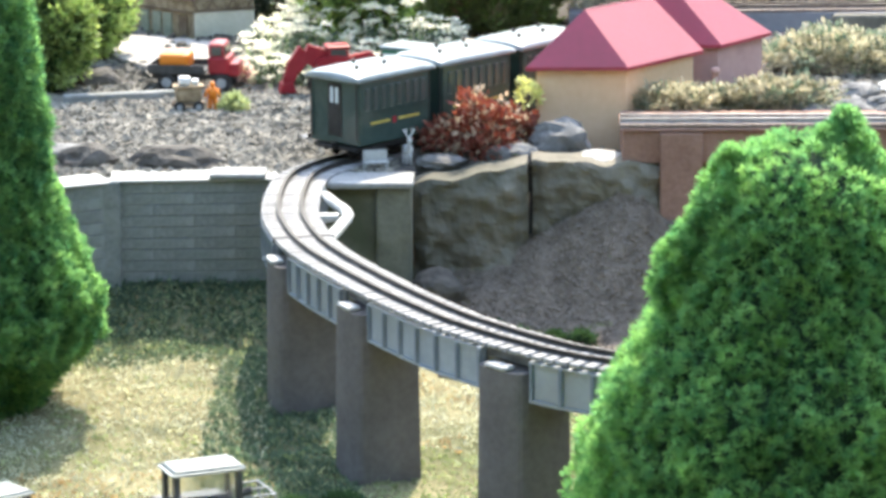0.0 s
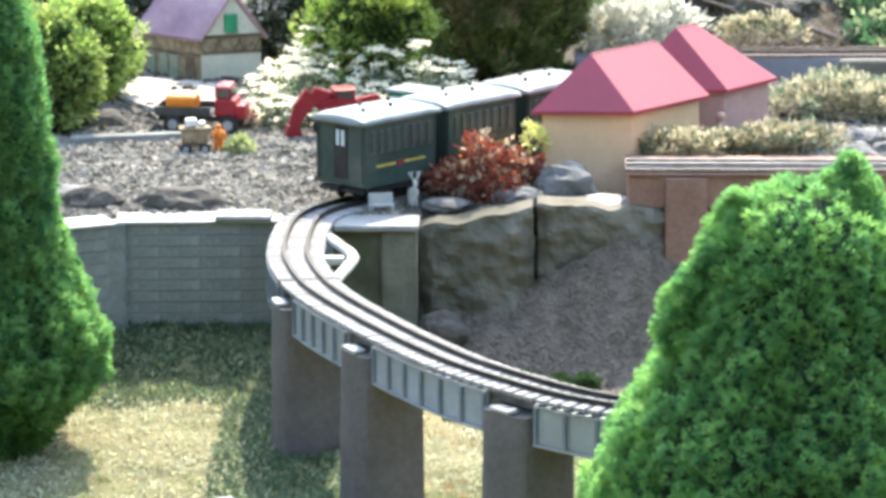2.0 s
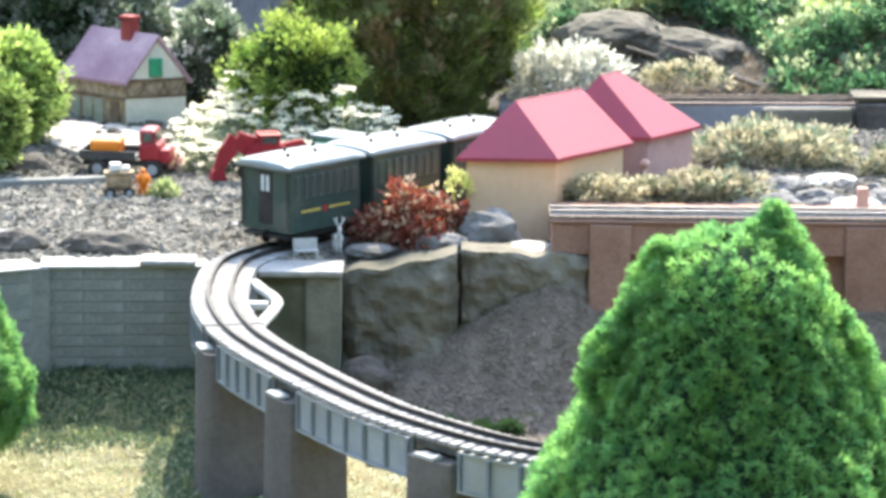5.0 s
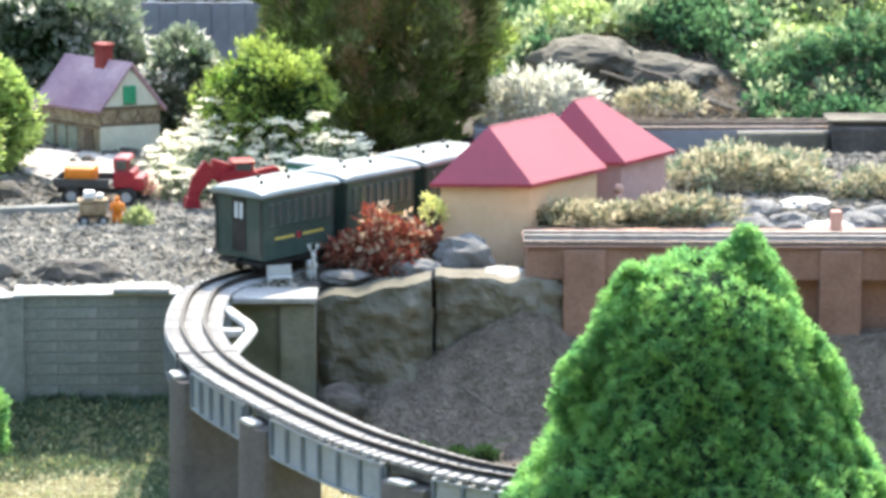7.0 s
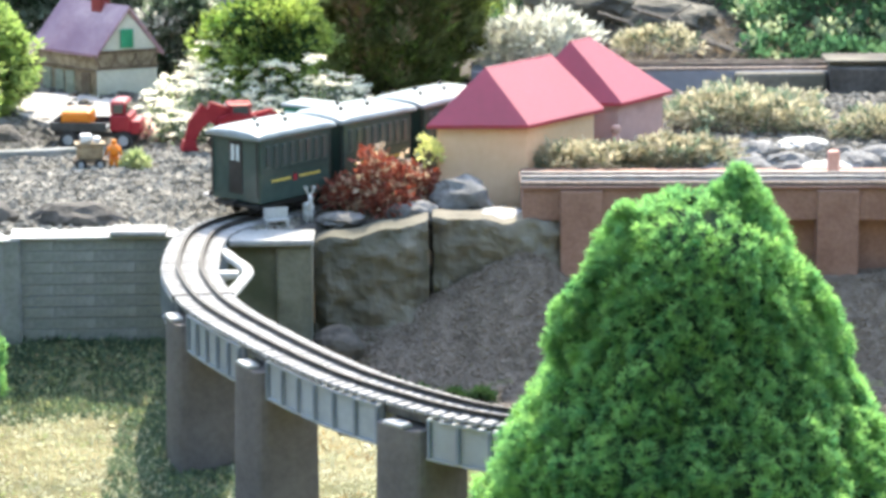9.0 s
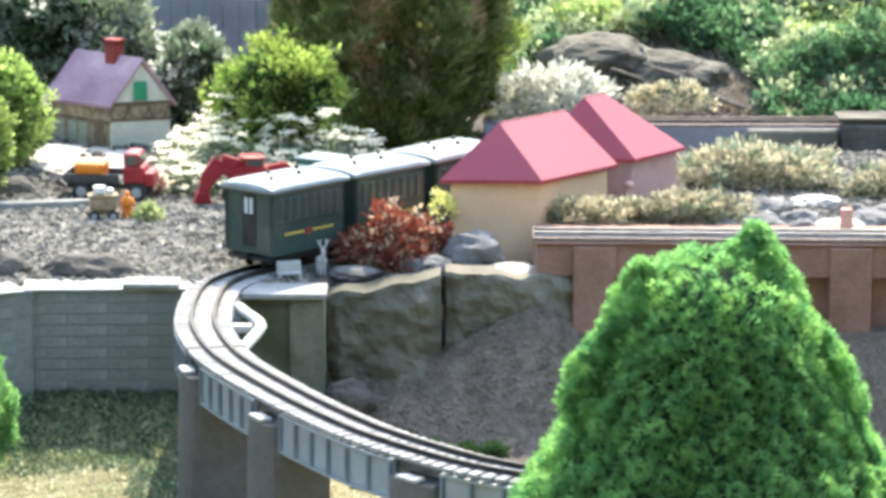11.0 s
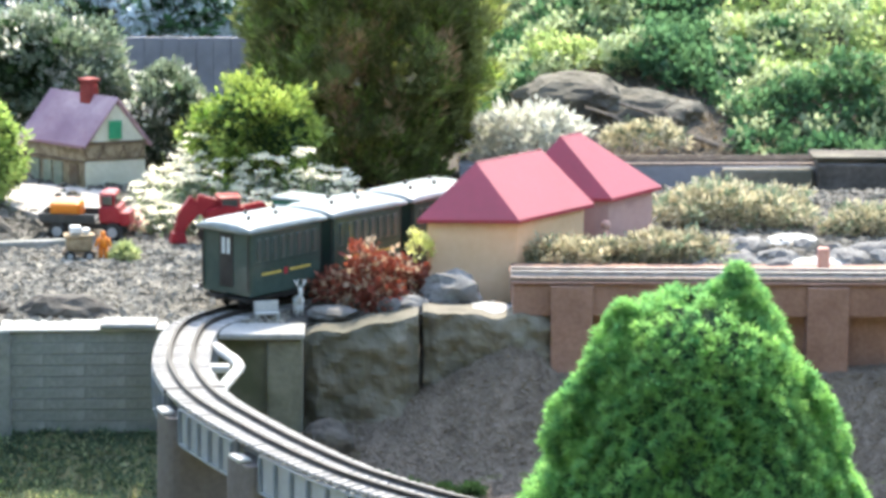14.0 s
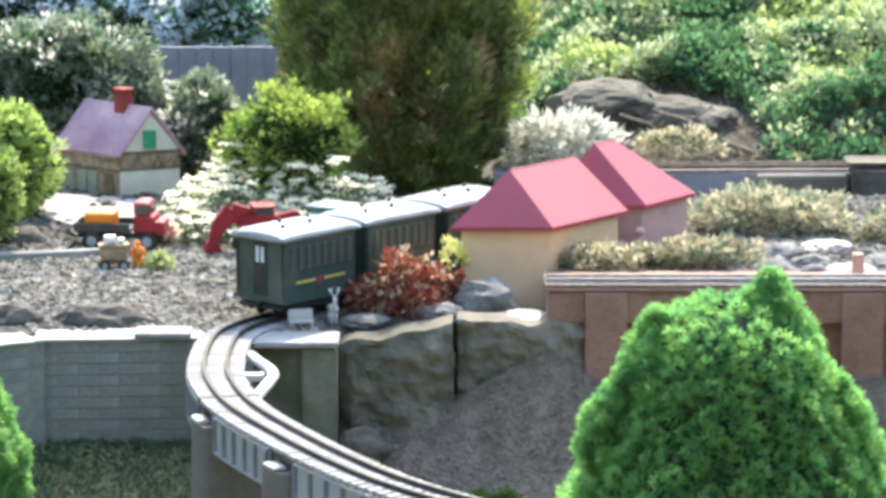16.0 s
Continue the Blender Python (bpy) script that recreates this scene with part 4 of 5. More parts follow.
def ore_wagon():
    ob = thing("ore_wagon", "orange model ore wagon with pale rims on black chassis", "goods wagon", group="goods train")
    L = 0.088
    chassis(ob, L)

    def tub(x0, x1, y0, y1, z0, z1, wall=0.003):
        bm = bmesh.new()
        box(bm, x0, x1, y0, y0 + wall, z0, z1)
        box(bm, x0, x1, y1 - wall, y1, z0, z1)
        box(bm, x0, x0 + wall, y0 + wall, y1 - wall, z0, z1)
        box(bm, x1 - wall, x1, y0 + wall, y1 - wall, z0, z1)
        box(bm, x0 + wall, x1 - wall, y0 + wall, y1 - wall, z0, z0 + (z1 - z0) * 0.75)
        return bm

    def rim(x0, x1, y0, y1, z, w=0.0035):
        bm = bmesh.new()
        box(bm, x0 - 0.001, x1 + 0.001, y0 - 0.001, y0 + w, z, z + 0.003, 0.0008)
        box(bm, x0 - 0.001, x1 + 0.001, y1 - w, y1 + 0.001, z, z + 0.003, 0.0008)
        box(bm, x0 - 0.001, x0 + w, y0 + w, y1 - w, z, z + 0.003, 0.0008)
        box(bm, x1 - w, x1 + 0.001, y0 + w, y1 - w, z, z + 0.003, 0.0008)
        return bm

    body = part("body", tub(-0.042, 0.042, -0.036, 0.036, 0.0275, 0.058), M_ORANGE, ob)
    part("rim", rim(-0.042, 0.042, -0.036, 0.036, 0.0582), M_TAN, body, "pale tan rim")
    hop = part("hopper", tub(-0.034, 0.030, 0.000, 0.033, 0.0585, 0.082), M_ORANGE, ob)
    part("rim", rim(-0.034, 0.030, 0.000, 0.033, 0.0822), M_TAN, hop, "pale tan rim")
    for x in (-0.028, 0.0, 0.028):
        for s in (-1, 1):
            bm = bmesh.new()
            box(bm, x - 0.002, x + 0.002, s * 0.0370 - 0.0012, s * 0.0370 + 0.0012, 0.030, 0.057)
            part("rib", bm, M_ORANGE, body)
    return ob


set_on(diesel(), SIDING, SIDING.nearest(-0.263, 6.025) + 0.095, RAILTOP, False)
first = set_on(ore_wagon(), SIDING, SIDING.nearest(-0.263, 6.025) + 0.245, RAILTOP, False)
set_on(first, SIDING, SIDING.nearest(-0.263, 6.025) + 0.345, RAILTOP)

# ---- red-roofed station ----
def lerp(a, b, t):
    return (a[0] + (b[0] - a[0]) * t, a[1] + (b[1] - a[1]) * t)


def plan(N, L, R):
    """Four corners of a block: left, near, right, back."""
    return [L, N, R, (L[0] + R[0] - N[0], L[1] + R[1] - N[1])]


def grow(c, k):
    m = (sum(p[0] for p in c) / 4, sum(p[1] for p in c) / 4)
    return [(m[0] + (p[0] - m[0]) * k, m[1] + (p[1] - m[1]) * k) for p in c]


def hip_roof(bm, c, ze, a, b, zr, thick=0.006):
    """A hipped roof over the corners c (left, near, right, back); the ridge runs from a to b."""
    e = [bm.verts.new((*p, ze)) for p in c]
    f = [bm.verts.new((*p, ze - thick)) for p in c]
    ra, rb = bm.verts.new((*a, zr)), bm.verts.new((*b, zr))
    bm.faces.new((e[0], e[1], ra))
    bm.faces.new((e[1], e[2], rb, ra))
    bm.faces.new((e[2], e[3], rb))
    bm.faces.new((e[3], e[0], ra, rb))
    for i in range(4):
        j = (i + 1) % 4
        bm.faces.new((f[i], f[j], e[j], e[i]))
    bm.faces.new(list(reversed(f)))
    bmesh.ops.recalc_face_normals(bm, faces=bm.faces)


station = thing("station_building", "cream model station with crimson hipped roofs beside the track", "building")
c1 = plan((0.181, 5.862), (0.016, 5.864), (0.311, 6.023))
c2 = plan((0.345, 6.06), (0.165, 6.062), (0.437, 6.185))
c1[3], c2[3] = (0.140, 6.075), (0.245, 6.235)          # the hidden back corners lie deeper than a plain block's
for corners, ze, zr, a, b, wall_mat, name in ((c1, 0.490, 0.5759, (0.1109, 5.927), (0.2249, 6.068), M_CREAM, "cream painted wall"),
                                              (c2, 0.493, 0.5912, (0.2590, 6.1135), (0.2942, 6.1614), M_MAUVE, "mauve brick wall")):
    bm = bmesh.new()
    prism(bm, grow(corners, 0.90), 0.335, ze - 0.006)
    w = part("wall", bm, wall_mat, station, name)
    bm = bmesh.new()
    hip_roof(bm, grow(corners, 1.02), ze, a, b, zr)
    roof = part("roof", bm, M_ROOF, station, "crimson hipped roof")
    bm = bmesh.new()
    cyl(bm, (*a, zr - 0.0008), (*b, zr - 0.0008), 0.0016, n=8)
    part("ridge_cap", bm, M_ROOF, roof)
    near, right, left = Vector((*grow(corners, 0.90)[1], 0)), Vector((*grow(corners, 0.90)[2], 0)), Vector((*grow(corners, 0.90)[0], 0))
    bm = bmesh.new()
    d = (right - near).normalized()
    ang = math.degrees(math.atan2(d.y, d.x))
    box(bm, 0.0, (right - near).length, -0.003, 0.001, 0.335, 0.372)
    p = part("plinth", bm, wall_mat, w)
    p.matrix_basis = pose(near.x, near.y, 0, 0, 0, ang)
bm = bmesh.new()
cyl(bm, (0.335, 6.04, 0.39), (0.335, 6.04, 0.448), 0.006, 0.006, 10)
bmesh.ops.create_icosphere(bm, subdivisions=2, radius=0.009, matrix=Matrix.Translation((0.335, 6.04, 0.450)))
solid("planter_figure", bm, M_TERRA, "small pink-brown garden ornament between the station blocks", "ornament", smooth=True)

# ---- cottage ----
cottage = thing("cottage", "cream half-timbered model cottage with rose roof and red chimney", "building")
cc = plan((-0.631, 6.95), (-0.768, 7.07), (-0.509, 6.995))
wl = grow(cc, 0.93)
bm = bmesh.new()
prism(bm, wl, 0.34, 0.442)
walls = part("wall", bm, M_COTSTONE, cottage, "tan stone lower walls")
gn, gr = Vector((*wl[1], 0)), Vector((*wl[2], 0))
gl = Vector((*wl[0], 0))
gb = Vector((*wl[3], 0))
apex_front, apex_back = (gn + gr) / 2, (gl + gb) / 2
bm = bmesh.new()
v = [bm.verts.new((p.x, p.y, z)) for p, z in ((gn, 0.443), (gr, 0.443), (apex_front, 0.520), (gl, 0.443), (gb, 0.443), (apex_back, 0.520))]
for f in ((0, 1, 2), (3, 5, 4), (0, 2, 5, 3), (1, 4, 5, 2), (0, 3, 4, 1)):
    bm.faces.new([v[i] for i in f])
bmesh.ops.recalc_face_normals(bm, faces=bm.faces)
part("gable", bm, M_COTWALL, cottage, "cream rendered gable")
gd = (gr - gn).normalized()
gw = (gr - gn).length
gang = math.degrees(math.atan2(gd.y, gd.x))
GM = pose(gn.x, gn.y, 0, 0, 0, gang)
bm = bmesh.new()
box(bm, 0.0, gw, -0.003, 0.002, 0.34, 0.405)
q = part("gable_wall", bm, M_COTWALL, cottage, "pale rendered gable wall")
q.matrix_basis = GM
bm = bmesh.new()
box(bm, 0.0, gw, -0.0025, 0.002, 0.4055, 0.443)
q = part("gable_band", bm, M_COTSTONE, cottage, "tan band below the gable")
q.matrix_basis = GM
for z in (0.4065, 0.438):
    bm = bmesh.new()
    box(bm, 0.0, gw, -0.0055, -0.002, z, z + 0.004)
    q = part("timber_beam", bm, M_TIMBER, cottage)
    q.matrix_basis = GM
for i in range(6):
    bm = bmesh.new()
    x = gw * (i + 0.3) / 6
    box(bm, -0.0016, 0.0016, -0.0055, -0.002, 0, 0.0275, m=pose(x, 0, 0.4105, 0, 28 if i % 2 else -28, 0))
    q = part("timber_brace", bm, M_TIMBER, cottage)
    q.matrix_basis = GM
bm = bmesh.new()
box(bm, gw * 0.5 - 0.013, gw * 0.5 + 0.013, -0.005, -0.0005, 0.447, 0.483, 0.001)
q = part("shutter", bm, M_SHUTTER, cottage, "bright green shuttered window")
q.matrix_basis = GM
sd = (gl - gn).normalized()
sang = math.degrees(math.atan2(sd.y, sd.x))
SM = pose(gn.x, gn.y, 0, 0, 0, sang)
sl = (gl - gn).length
for i, (x, m_) in enumerate(((0.03, M_TIMBER), (0.075, M_SHUTTER), (0.105, M_SHUTTER), (0.14, M_SHUTTER))):
    bm = bmesh.new()
    box(bm, x - 0.012, x + 0.012, -0.001, 0.0035, 0.345, 0.398, 0.001)
    q = part("panel" if m_ is M_SHUTTER else "door", bm, M_COTBOARD if m_ is M_SHUTTER else M_TIMBER, cottage, "grey-green board panel" if m_ is M_SHUTTER else "brown door")
    q.matrix_basis = SM
for z in (0.402, 0.436):
    bm = bmesh.new()
    box(bm, 0, sl, -0.001, 0.004, z, z + 0.004)
    q = part("timber_beam", bm, M_TIMBER, cottage)
    q.matrix_basis = SM
# roof slopes with thickness and overhang
og = grow(cc, 1.05)
on, orr, ol, obk = (Vector((*og[i], 0)) for i in (1, 2, 0, 3))
af, ab = (on + orr) / 2, (ol + obk) / 2
for e0, e1 in ((on, ol), (orr, obk)):
    bm = bmesh.new()
    lo, hi = [], []
    for p, z in ((e0, 0.437), (e1, 0.437), (ab, 0.530), (af, 0.530)):
        lo.append(bm.verts.new((p.x, p.y, z - 0.006)))
        hi.append(bm.verts.new((p.x, p.y, z)))
    bm.faces.new(hi)
    bm.faces.new(list(reversed(lo)))
    for i in range(4):
        j = (i + 1) % 4
        bm.faces.new((lo[i], lo[j], hi[j], hi[i]))
    bmesh.ops.recalc_face_normals(bm, faces=bm.faces)
    part("roof_slope", bm, M_COTROOF, cottage, "faded rose roof slope")
ch = apex_front.lerp(apex_back, 0.42)
bm = bmesh.new()
box(bm, -0.014, 0.014, -0.012, 0.012, 0.505, 0.553, 0.001)
box(bm, -0.017, 0.017, -0.015, 0.015, 0.5535, 0.560, 0.001)
q = part("chimney", bm, M_CHIMNEY, cottage, "red brick chimney")
q.matrix_basis = pose(ch.x, ch.y, 0, 0, 0, sang)

# ---- toy vehicles ----
def wheel(parent, x, y, z, r, w):
    bm = bmesh.new()
    cyl(bm, (x, y - w / 2, z), (x, y + w / 2, z), r, n=18)
    t = part("wheel", bm, M_RUBBER, parent)
    s = 1 if y > 0 else -1
    bm = bmesh.new()
    cyl(bm, (x, y + s * w / 2 - 0.001, z), (x, y + s * (w / 2 + 0.0012), z), r * 0.55, n=14)
    part("rim", bm, M_GREY, t)


TZ = hill_z(-0.57, 6.42)
truck = thing("toy_truck", "red toy truck with orange tank and dark chassis on mulch", "toy truck", pose(-0.582, 6.43, TZ, 0, 0, -6) @ Matrix.Scale(1.06, 4))
bm = bmesh.new()
box(bm, -0.072, 0.072, -0.026, 0.026, 0.020, 0.030, 0.002)
part("chassis", bm, M_BLACK, truck)
bm = bmesh.new()
box(bm, -0.076, 0.020, -0.034, 0.034, 0.0305, 0.036, 0.001)
for y in (-0.033, 0.033):
    box(bm, -0.076, 0.020, y - 0.0015, y + 0.0015, 0.036, 0.046)
box(bm, -0.077, -0.074, -0.034, 0.034, 0.036, 0.046)
part("bed", bm, M_DARKGREY, truck, "dark grey dropside bed")
bm = bmesh.new()
box(bm, -0.060, -0.008, -0.027, 0.027, 0.0365, 0.064, 0.006)
part("tank", bm, M_ORANGE, truck, "orange tank load")
bm = bmesh.new()
box(bm, 0.026, 0.062, -0.031, 0.031, 0.030, 0.060, 0.004)
box(bm, 0.026, 0.054, -0.029, 0.029, 0.058, 0.083, 0.006)
box(bm, 0.060, 0.078, -0.028, 0.028, 0.026, 0.050, 0.004)
cab = part("cab", bm, M_RED, truck, "glossy red cab")
for y in (-0.0295, 0.0295):
    bm = bmesh.new()
    box(bm, 0.032, 0.050, y - 0.0008, y + 0.0008, 0.062, 0.077, 0.0005)
    part("pane", bm, M_GLASS, cab)
bm = bmesh.new()
box(bm, 0.0535, 0.0555, -0.024, 0.024, 0.062, 0.077)
part("windscreen", bm, M_GLASS, cab)
for x in (-0.045, 0.050):
    for y in (-0.030, 0.030):
        wheel(truck, x, y, 0.016, 0.016, 0.013)

LZ = hill_z(-0.34, 6.36)
loader = thing("toy_excavator", "red toy excavator with raised arm among white flowers", "toy excavator", pose(-0.328, 6.38, LZ, 0, 0, 12) @ Matrix.Scale(1.25, 4))
bm = bmesh.new()
prism(bm, [(-0.030, 0.030), (0.036, 0.030), (0.040, 0.040), (0.022, 0.054), (-0.004, 0.058), (-0.030, 0.050)], -0.020, 0.020)
bmesh.ops.transform(bm, matrix=Matrix.Rotation(math.pi / 2, 4, "X"), verts=bm.verts)
bmesh.ops.bevel(bm, geom=bm.edges[:], offset=0.002, segments=2, affect="EDGES")
part("body", bm, M_RED, loader)
bm = bmesh.new()
for x in (-0.010, 0.016):
    for y in (-0.016, 0.016):
        box(bm, x - 0.0016, x + 0.0016, y - 0.0016, y + 0.0016, 0.052, 0.066)
box(bm, -0.014, 0.020, -0.019, 0.019, 0.066, 0.070, 0.0015)
cabin = part("cab", bm, M_RED, loader)
for y in (-0.0165, 0.0165):
    bm = bmesh.new()
    box(bm, -0.008, 0.014, y - 0.0006, y + 0.0006, 0.055, 0.0655)
    part("pane", bm, M_GLASS, cabin)
for y in (-0.023, 0.023):
    bm = bmesh.new()
    box(bm, -0.038, 0.040, y - 0.007, y + 0.007, 0.0, 0.020, 0.007)
    track_ = part("crawler_track", bm, M_RUBBER, loader)
    for x in (-0.026, -0.009, 0.009, 0.026):
        bm = bmesh.new()
        cyl(bm, (x, y - 0.0078, 0.010), (x, y + 0.0078, 0.010), 0.0055, n=10)
        part("roller", bm, M_YELLOW, track_, "yellow roller")
bm = bmesh.new()
cyl(bm, (0, 0, 0.016), (0, 0, 0.0305), 0.016, n=16)
part("turntable", bm, M_BLACK, loader)


def limb(bm, p, q, w, h0, h1):
    """A tapered bar in the x-z plane, from p to q, w wide."""
    p, q = Vector((p[0], 0, p[1])), Vector((q[0], 0, q[1]))
    n = Vector((-(q - p).z, 0, (q - p).x)).normalized()
    v = [bm.verts.new(c + n * k + Vector((0, y, 0))) for y in (-w, w) for c, k in ((p, -h0), (q, -h1), (q, h1), (p, h0))]
    for f in ((0, 1, 2, 3), (7, 6, 5, 4), (0, 4, 5, 1), (1, 5, 6, 2), (2, 6, 7, 3), (3, 7, 4, 0)):
        bm.faces.new([v[i] for i in f])
    bmesh.ops.recalc_face_normals(bm, faces=bm.faces)


bm = bmesh.new()
limb(bm, (-0.014, 0.048), (-0.044, 0.060), 0.007, 0.015, 0.013)
limb(bm, (-0.042, 0.062), (-0.060, 0.040), 0.0065, 0.013, 0.011)
limb(bm, (-0.059, 0.043), (-0.070, 0.016), 0.006, 0.011, 0.007)
part("arm", bm, M_RED, loader)
bm = bmesh.new()
limb(bm, (-0.036, 0.050), (-0.058, 0.052), 0.0018, 0.0018, 0.0018)
part("hydraulic_ram", bm, M_GREY, loader)
bm = bmesh.new()
limb(bm, (0.022, 0.044), (0.052, 0.052), 0.006, 0.009, 0.007)
limb(bm, (0.048, 0.054), (0.072, 0.032), 0.006, 0.007, 0.005)
part("rear_arm", bm, M_RED, loader)
bm = bmesh.new()
prism(bm, [(-0.082, 0.004), (-0.058, 0.004), (-0.062, 0.020), (-0.078, 0.018)], -0.012, 0.012)
bmesh.ops.transform(bm, matrix=Matrix.Rotation(math.pi / 2, 4, "X"), verts=bm.verts)
part("bucket", bm, M_RED, loader)

JX, JY = -0.418, 4.56
JZ = lawn_z(JX, JY) - 0.004
jeep = thing("toy_jeep", "dark grey toy off-road car with pale roof and bonnet on lawn", "toy car", pose(JX, JY, JZ, 0, 0, 24))
bm = bmesh.new()
box(bm, -0.050, 0.050, -0.075, 0.075, 0.022, 0.066, 0.006)
part("body", bm, M_DARKGREY, jeep)
bm = bmesh.new()
box(bm, -0.045, 0.045, -0.090, -0.038, 0.060, 0.080, 0.008)
part("bonnet", bm, M_WHITE, jeep, "white bonnet")
bm = bmesh.new()
for x in (-0.043, 0.043):
    for y in (-0.030, 0.014):
        box(bm, x - 0.0035, x + 0.0035, y - 0.006, y + 0.006, 0.064, 0.118)
box(bm, -0.046, 0.046, -0.035, -0.028, 0.066, 0.072)
box(bm, -0.046, 0.046, 0.011, 0.017, 0.066, 0.076)
part("cabin_frame", bm, M_DARKGREY, jeep)
bm = bmesh.new()
box(bm, -0.052, 0.052, -0.040, 0.024, 0.1185, 0.127, 0.004)
for v in bm.verts:                      # the roof narrows towards its top
    if v.co.z > 0.123:
        v.co.x, v.co.y = v.co.x * 0.90, v.co.y * 0.86
part("roof", bm, M_JEEPROOF, jeep, "grey-green roof")
bm = bmesh.new()
for x in (0.056, 0.092):
    for y in (-0.036, 0.030):
        cyl(bm, (x, y, 0.040), (x, y, 0.082), 0.002, n=6)
for z in (0.060, 0.081):
    for x in (0.056, 0.092):
        cyl(bm, (x, -0.036, z), (x, 0.030, z), 0.0018, n=6)
    for y in (-0.036, -0.003, 0.030):
        cyl(bm, (0.050, y, z), (0.092, y, z), 0.0018, n=6)
part("side_rack", bm, M_GREY, jeep, "pale wire rack on the side")
for a, b in ((-0.039, 0.039),):
    bm = bmesh.new()
    box(bm, a, b, -0.0325, -0.0305, 0.073, 0.118)
    part("windscreen", bm, M_CLEAR, jeep)
for x in (-0.0425, 0.0425):
    bm = bmesh.new()
    box(bm, x - 0.001, x + 0.001, -0.025, 0.010, 0.070, 0.116)
    part("side_window", bm, M_CLEAR, jeep)
for x in (-0.030, 0.030):
    bm = bmesh.new()
    cyl(bm, (x, -0.086, 0.056), (x, -0.080, 0.056), 0.008, n=14)
    part("headlight", bm, M_WHITE, jeep)
    bm = bmesh.new()
    cyl(bm, (x * 1.55, -0.030, 0.086), (x * 2.0, -0.034, 0.090), 0.006, n=8)
    part("wing_mirror", bm, M_DARKGREY, jeep)
for y in (-0.050, 0.034):
    for x in (-0.046, 0.046):
        bm = bmesh.new()
        cyl(bm, (x - 0.009, y, 0.020), (x + 0.009, y, 0.020), 0.022, n=18)
        part("wheel", bm, M_RUBBER, jeep)

copy_thing(jeep, pose(-0.688, 4.47, lawn_z(-0.688, 4.47) - 0.004, 0, 0, 40))

# ---- ornaments ----
def figure_bm(h):
    bm = bmesh.new()
    for s in (-1, 1):
        cyl(bm, (s * 0.10 * h, 0, 0), (s * 0.08 * h, 0, 0.46 * h), 0.07 * h, 0.085 * h, 8)
        cyl(bm, (s * 0.16 * h, 0, 0.76 * h), (s * 0.26 * h, -0.10 * h, 0.48 * h), 0.055 * h, 0.045 * h, 8)
    cyl(bm, (0, 0, 0.44 * h), (0, 0, 0.82 * h), 0.16 * h, 0.14 * h, 10)
    bmesh.ops.create_icosphere(bm, subdivisions=2, radius=0.10 * h, matrix=Matrix.Translation((0, 0, 0.91 * h)))
    return bm


solid("figurine", figure_bm(0.052), M_ORANGE, "plain orange workman figurine on the mulch", "figurine", pose(-0.535, 6.22, hill_z(-0.535, 6.22) - 0.001), smooth=True)
bm = bmesh.new()
box(bm, -0.022, 0.022, -0.014, 0.014, 0.016, 0.040, 0.004)
box(bm, -0.026, 0.026, -0.017, 0.017, 0.040, 0.044, 0.002)
cart = thing("toy_cart", "brown toy handcart with white load beside the figurine", "toy cart", pose(-0.577, 6.215, hill_z(-0.577, 6.215), 0, 0, 8) @ Matrix.Scale(1.05, 4))
part("tub", bm, M_COTSTONE, cart, "dusty brown tub")
bm = bmesh.new()
box(bm, -0.016, 0.004, -0.010, 0.008, 0.0445, 0.058, 0.003)
box(bm, 0.006, 0.018, -0.008, 0.010, 0.0445, 0.053, 0.003)
part("load", bm, M_WHITE, cart, "small white load")
bm = bmesh.new()
box(bm, -0.028, 0.028, -0.012, 0.012, 0.010, 0.0155, 0.001)
part("chassis", bm, M_TIMBER, cart)
for x in (-0.016, 0.016):
    for y in (-0.016, 0.016):
        wheel(cart, x, y, 0.009, 0.009, 0.005)
# plain white deer ornament with antlers
bm = bmesh.new()
for x, y in ((-0.008, -0.004), (-0.008, 0.004), (0.008, -0.004), (0.008, 0.004)):
    cyl(bm, (x, y, 0), (x * 0.9, y, 0.022), 0.0018, 0.0026, 6)
cyl(bm, (-0.011, 0, 0.024), (0.011, 0, 0.026), 0.0065, 0.0075, 8)
cyl(bm, (0.009, 0, 0.027), (0.013, 0, 0.042), 0.0045, 0.003, 8)
cyl(bm, (0.011, 0, 0.043), (0.020, 0, 0.041), 0.004, 0.0025, 8)
for s in (-1, 1):
    cyl(bm, (0.012, 0, 0.044), (0.011, s * 0.010, 0.060), 0.0014, 0.001, 5)
    cyl(bm, (0.011, s * 0.006, 0.053), (0.014, s * 0.004, 0.062), 0.001, 0.0008, 5)
solid("deer_ornament", bm, M_WHITE, "plain white deer ornament beside the track", "ornament", pose(-0.180, 5.755, hill_z(-0.180, 5.755), 0, 0, -70), smooth=True)
bench = thing("garden_bench", "small white model bench at the edge of the slab", "bench", pose(-0.228, 5.69, hill_z(-0.228, 5.69), 0, 0, 14))
bm = bmesh.new()
box(bm, -0.020, 0.020, -0.008, 0.008, 0.014, 0.017, 0.0006)
part("seat", bm, M_CAP, bench)
bm = bmesh.new()
box(bm, -0.020, 0.020, 0.007, 0.0095, 0.0175, 0.034, 0.0006)
part("backrest", bm, M_CAP, bench)
for x in (-0.017, 0.017):
    for y in (-0.006, 0.006):
        bm = bmesh.new()
        box(bm, x - 0.002, x + 0.002, y - 0.002, y + 0.002, 0, 0.0137)
        part("leg", bm, M_CAP, bench)
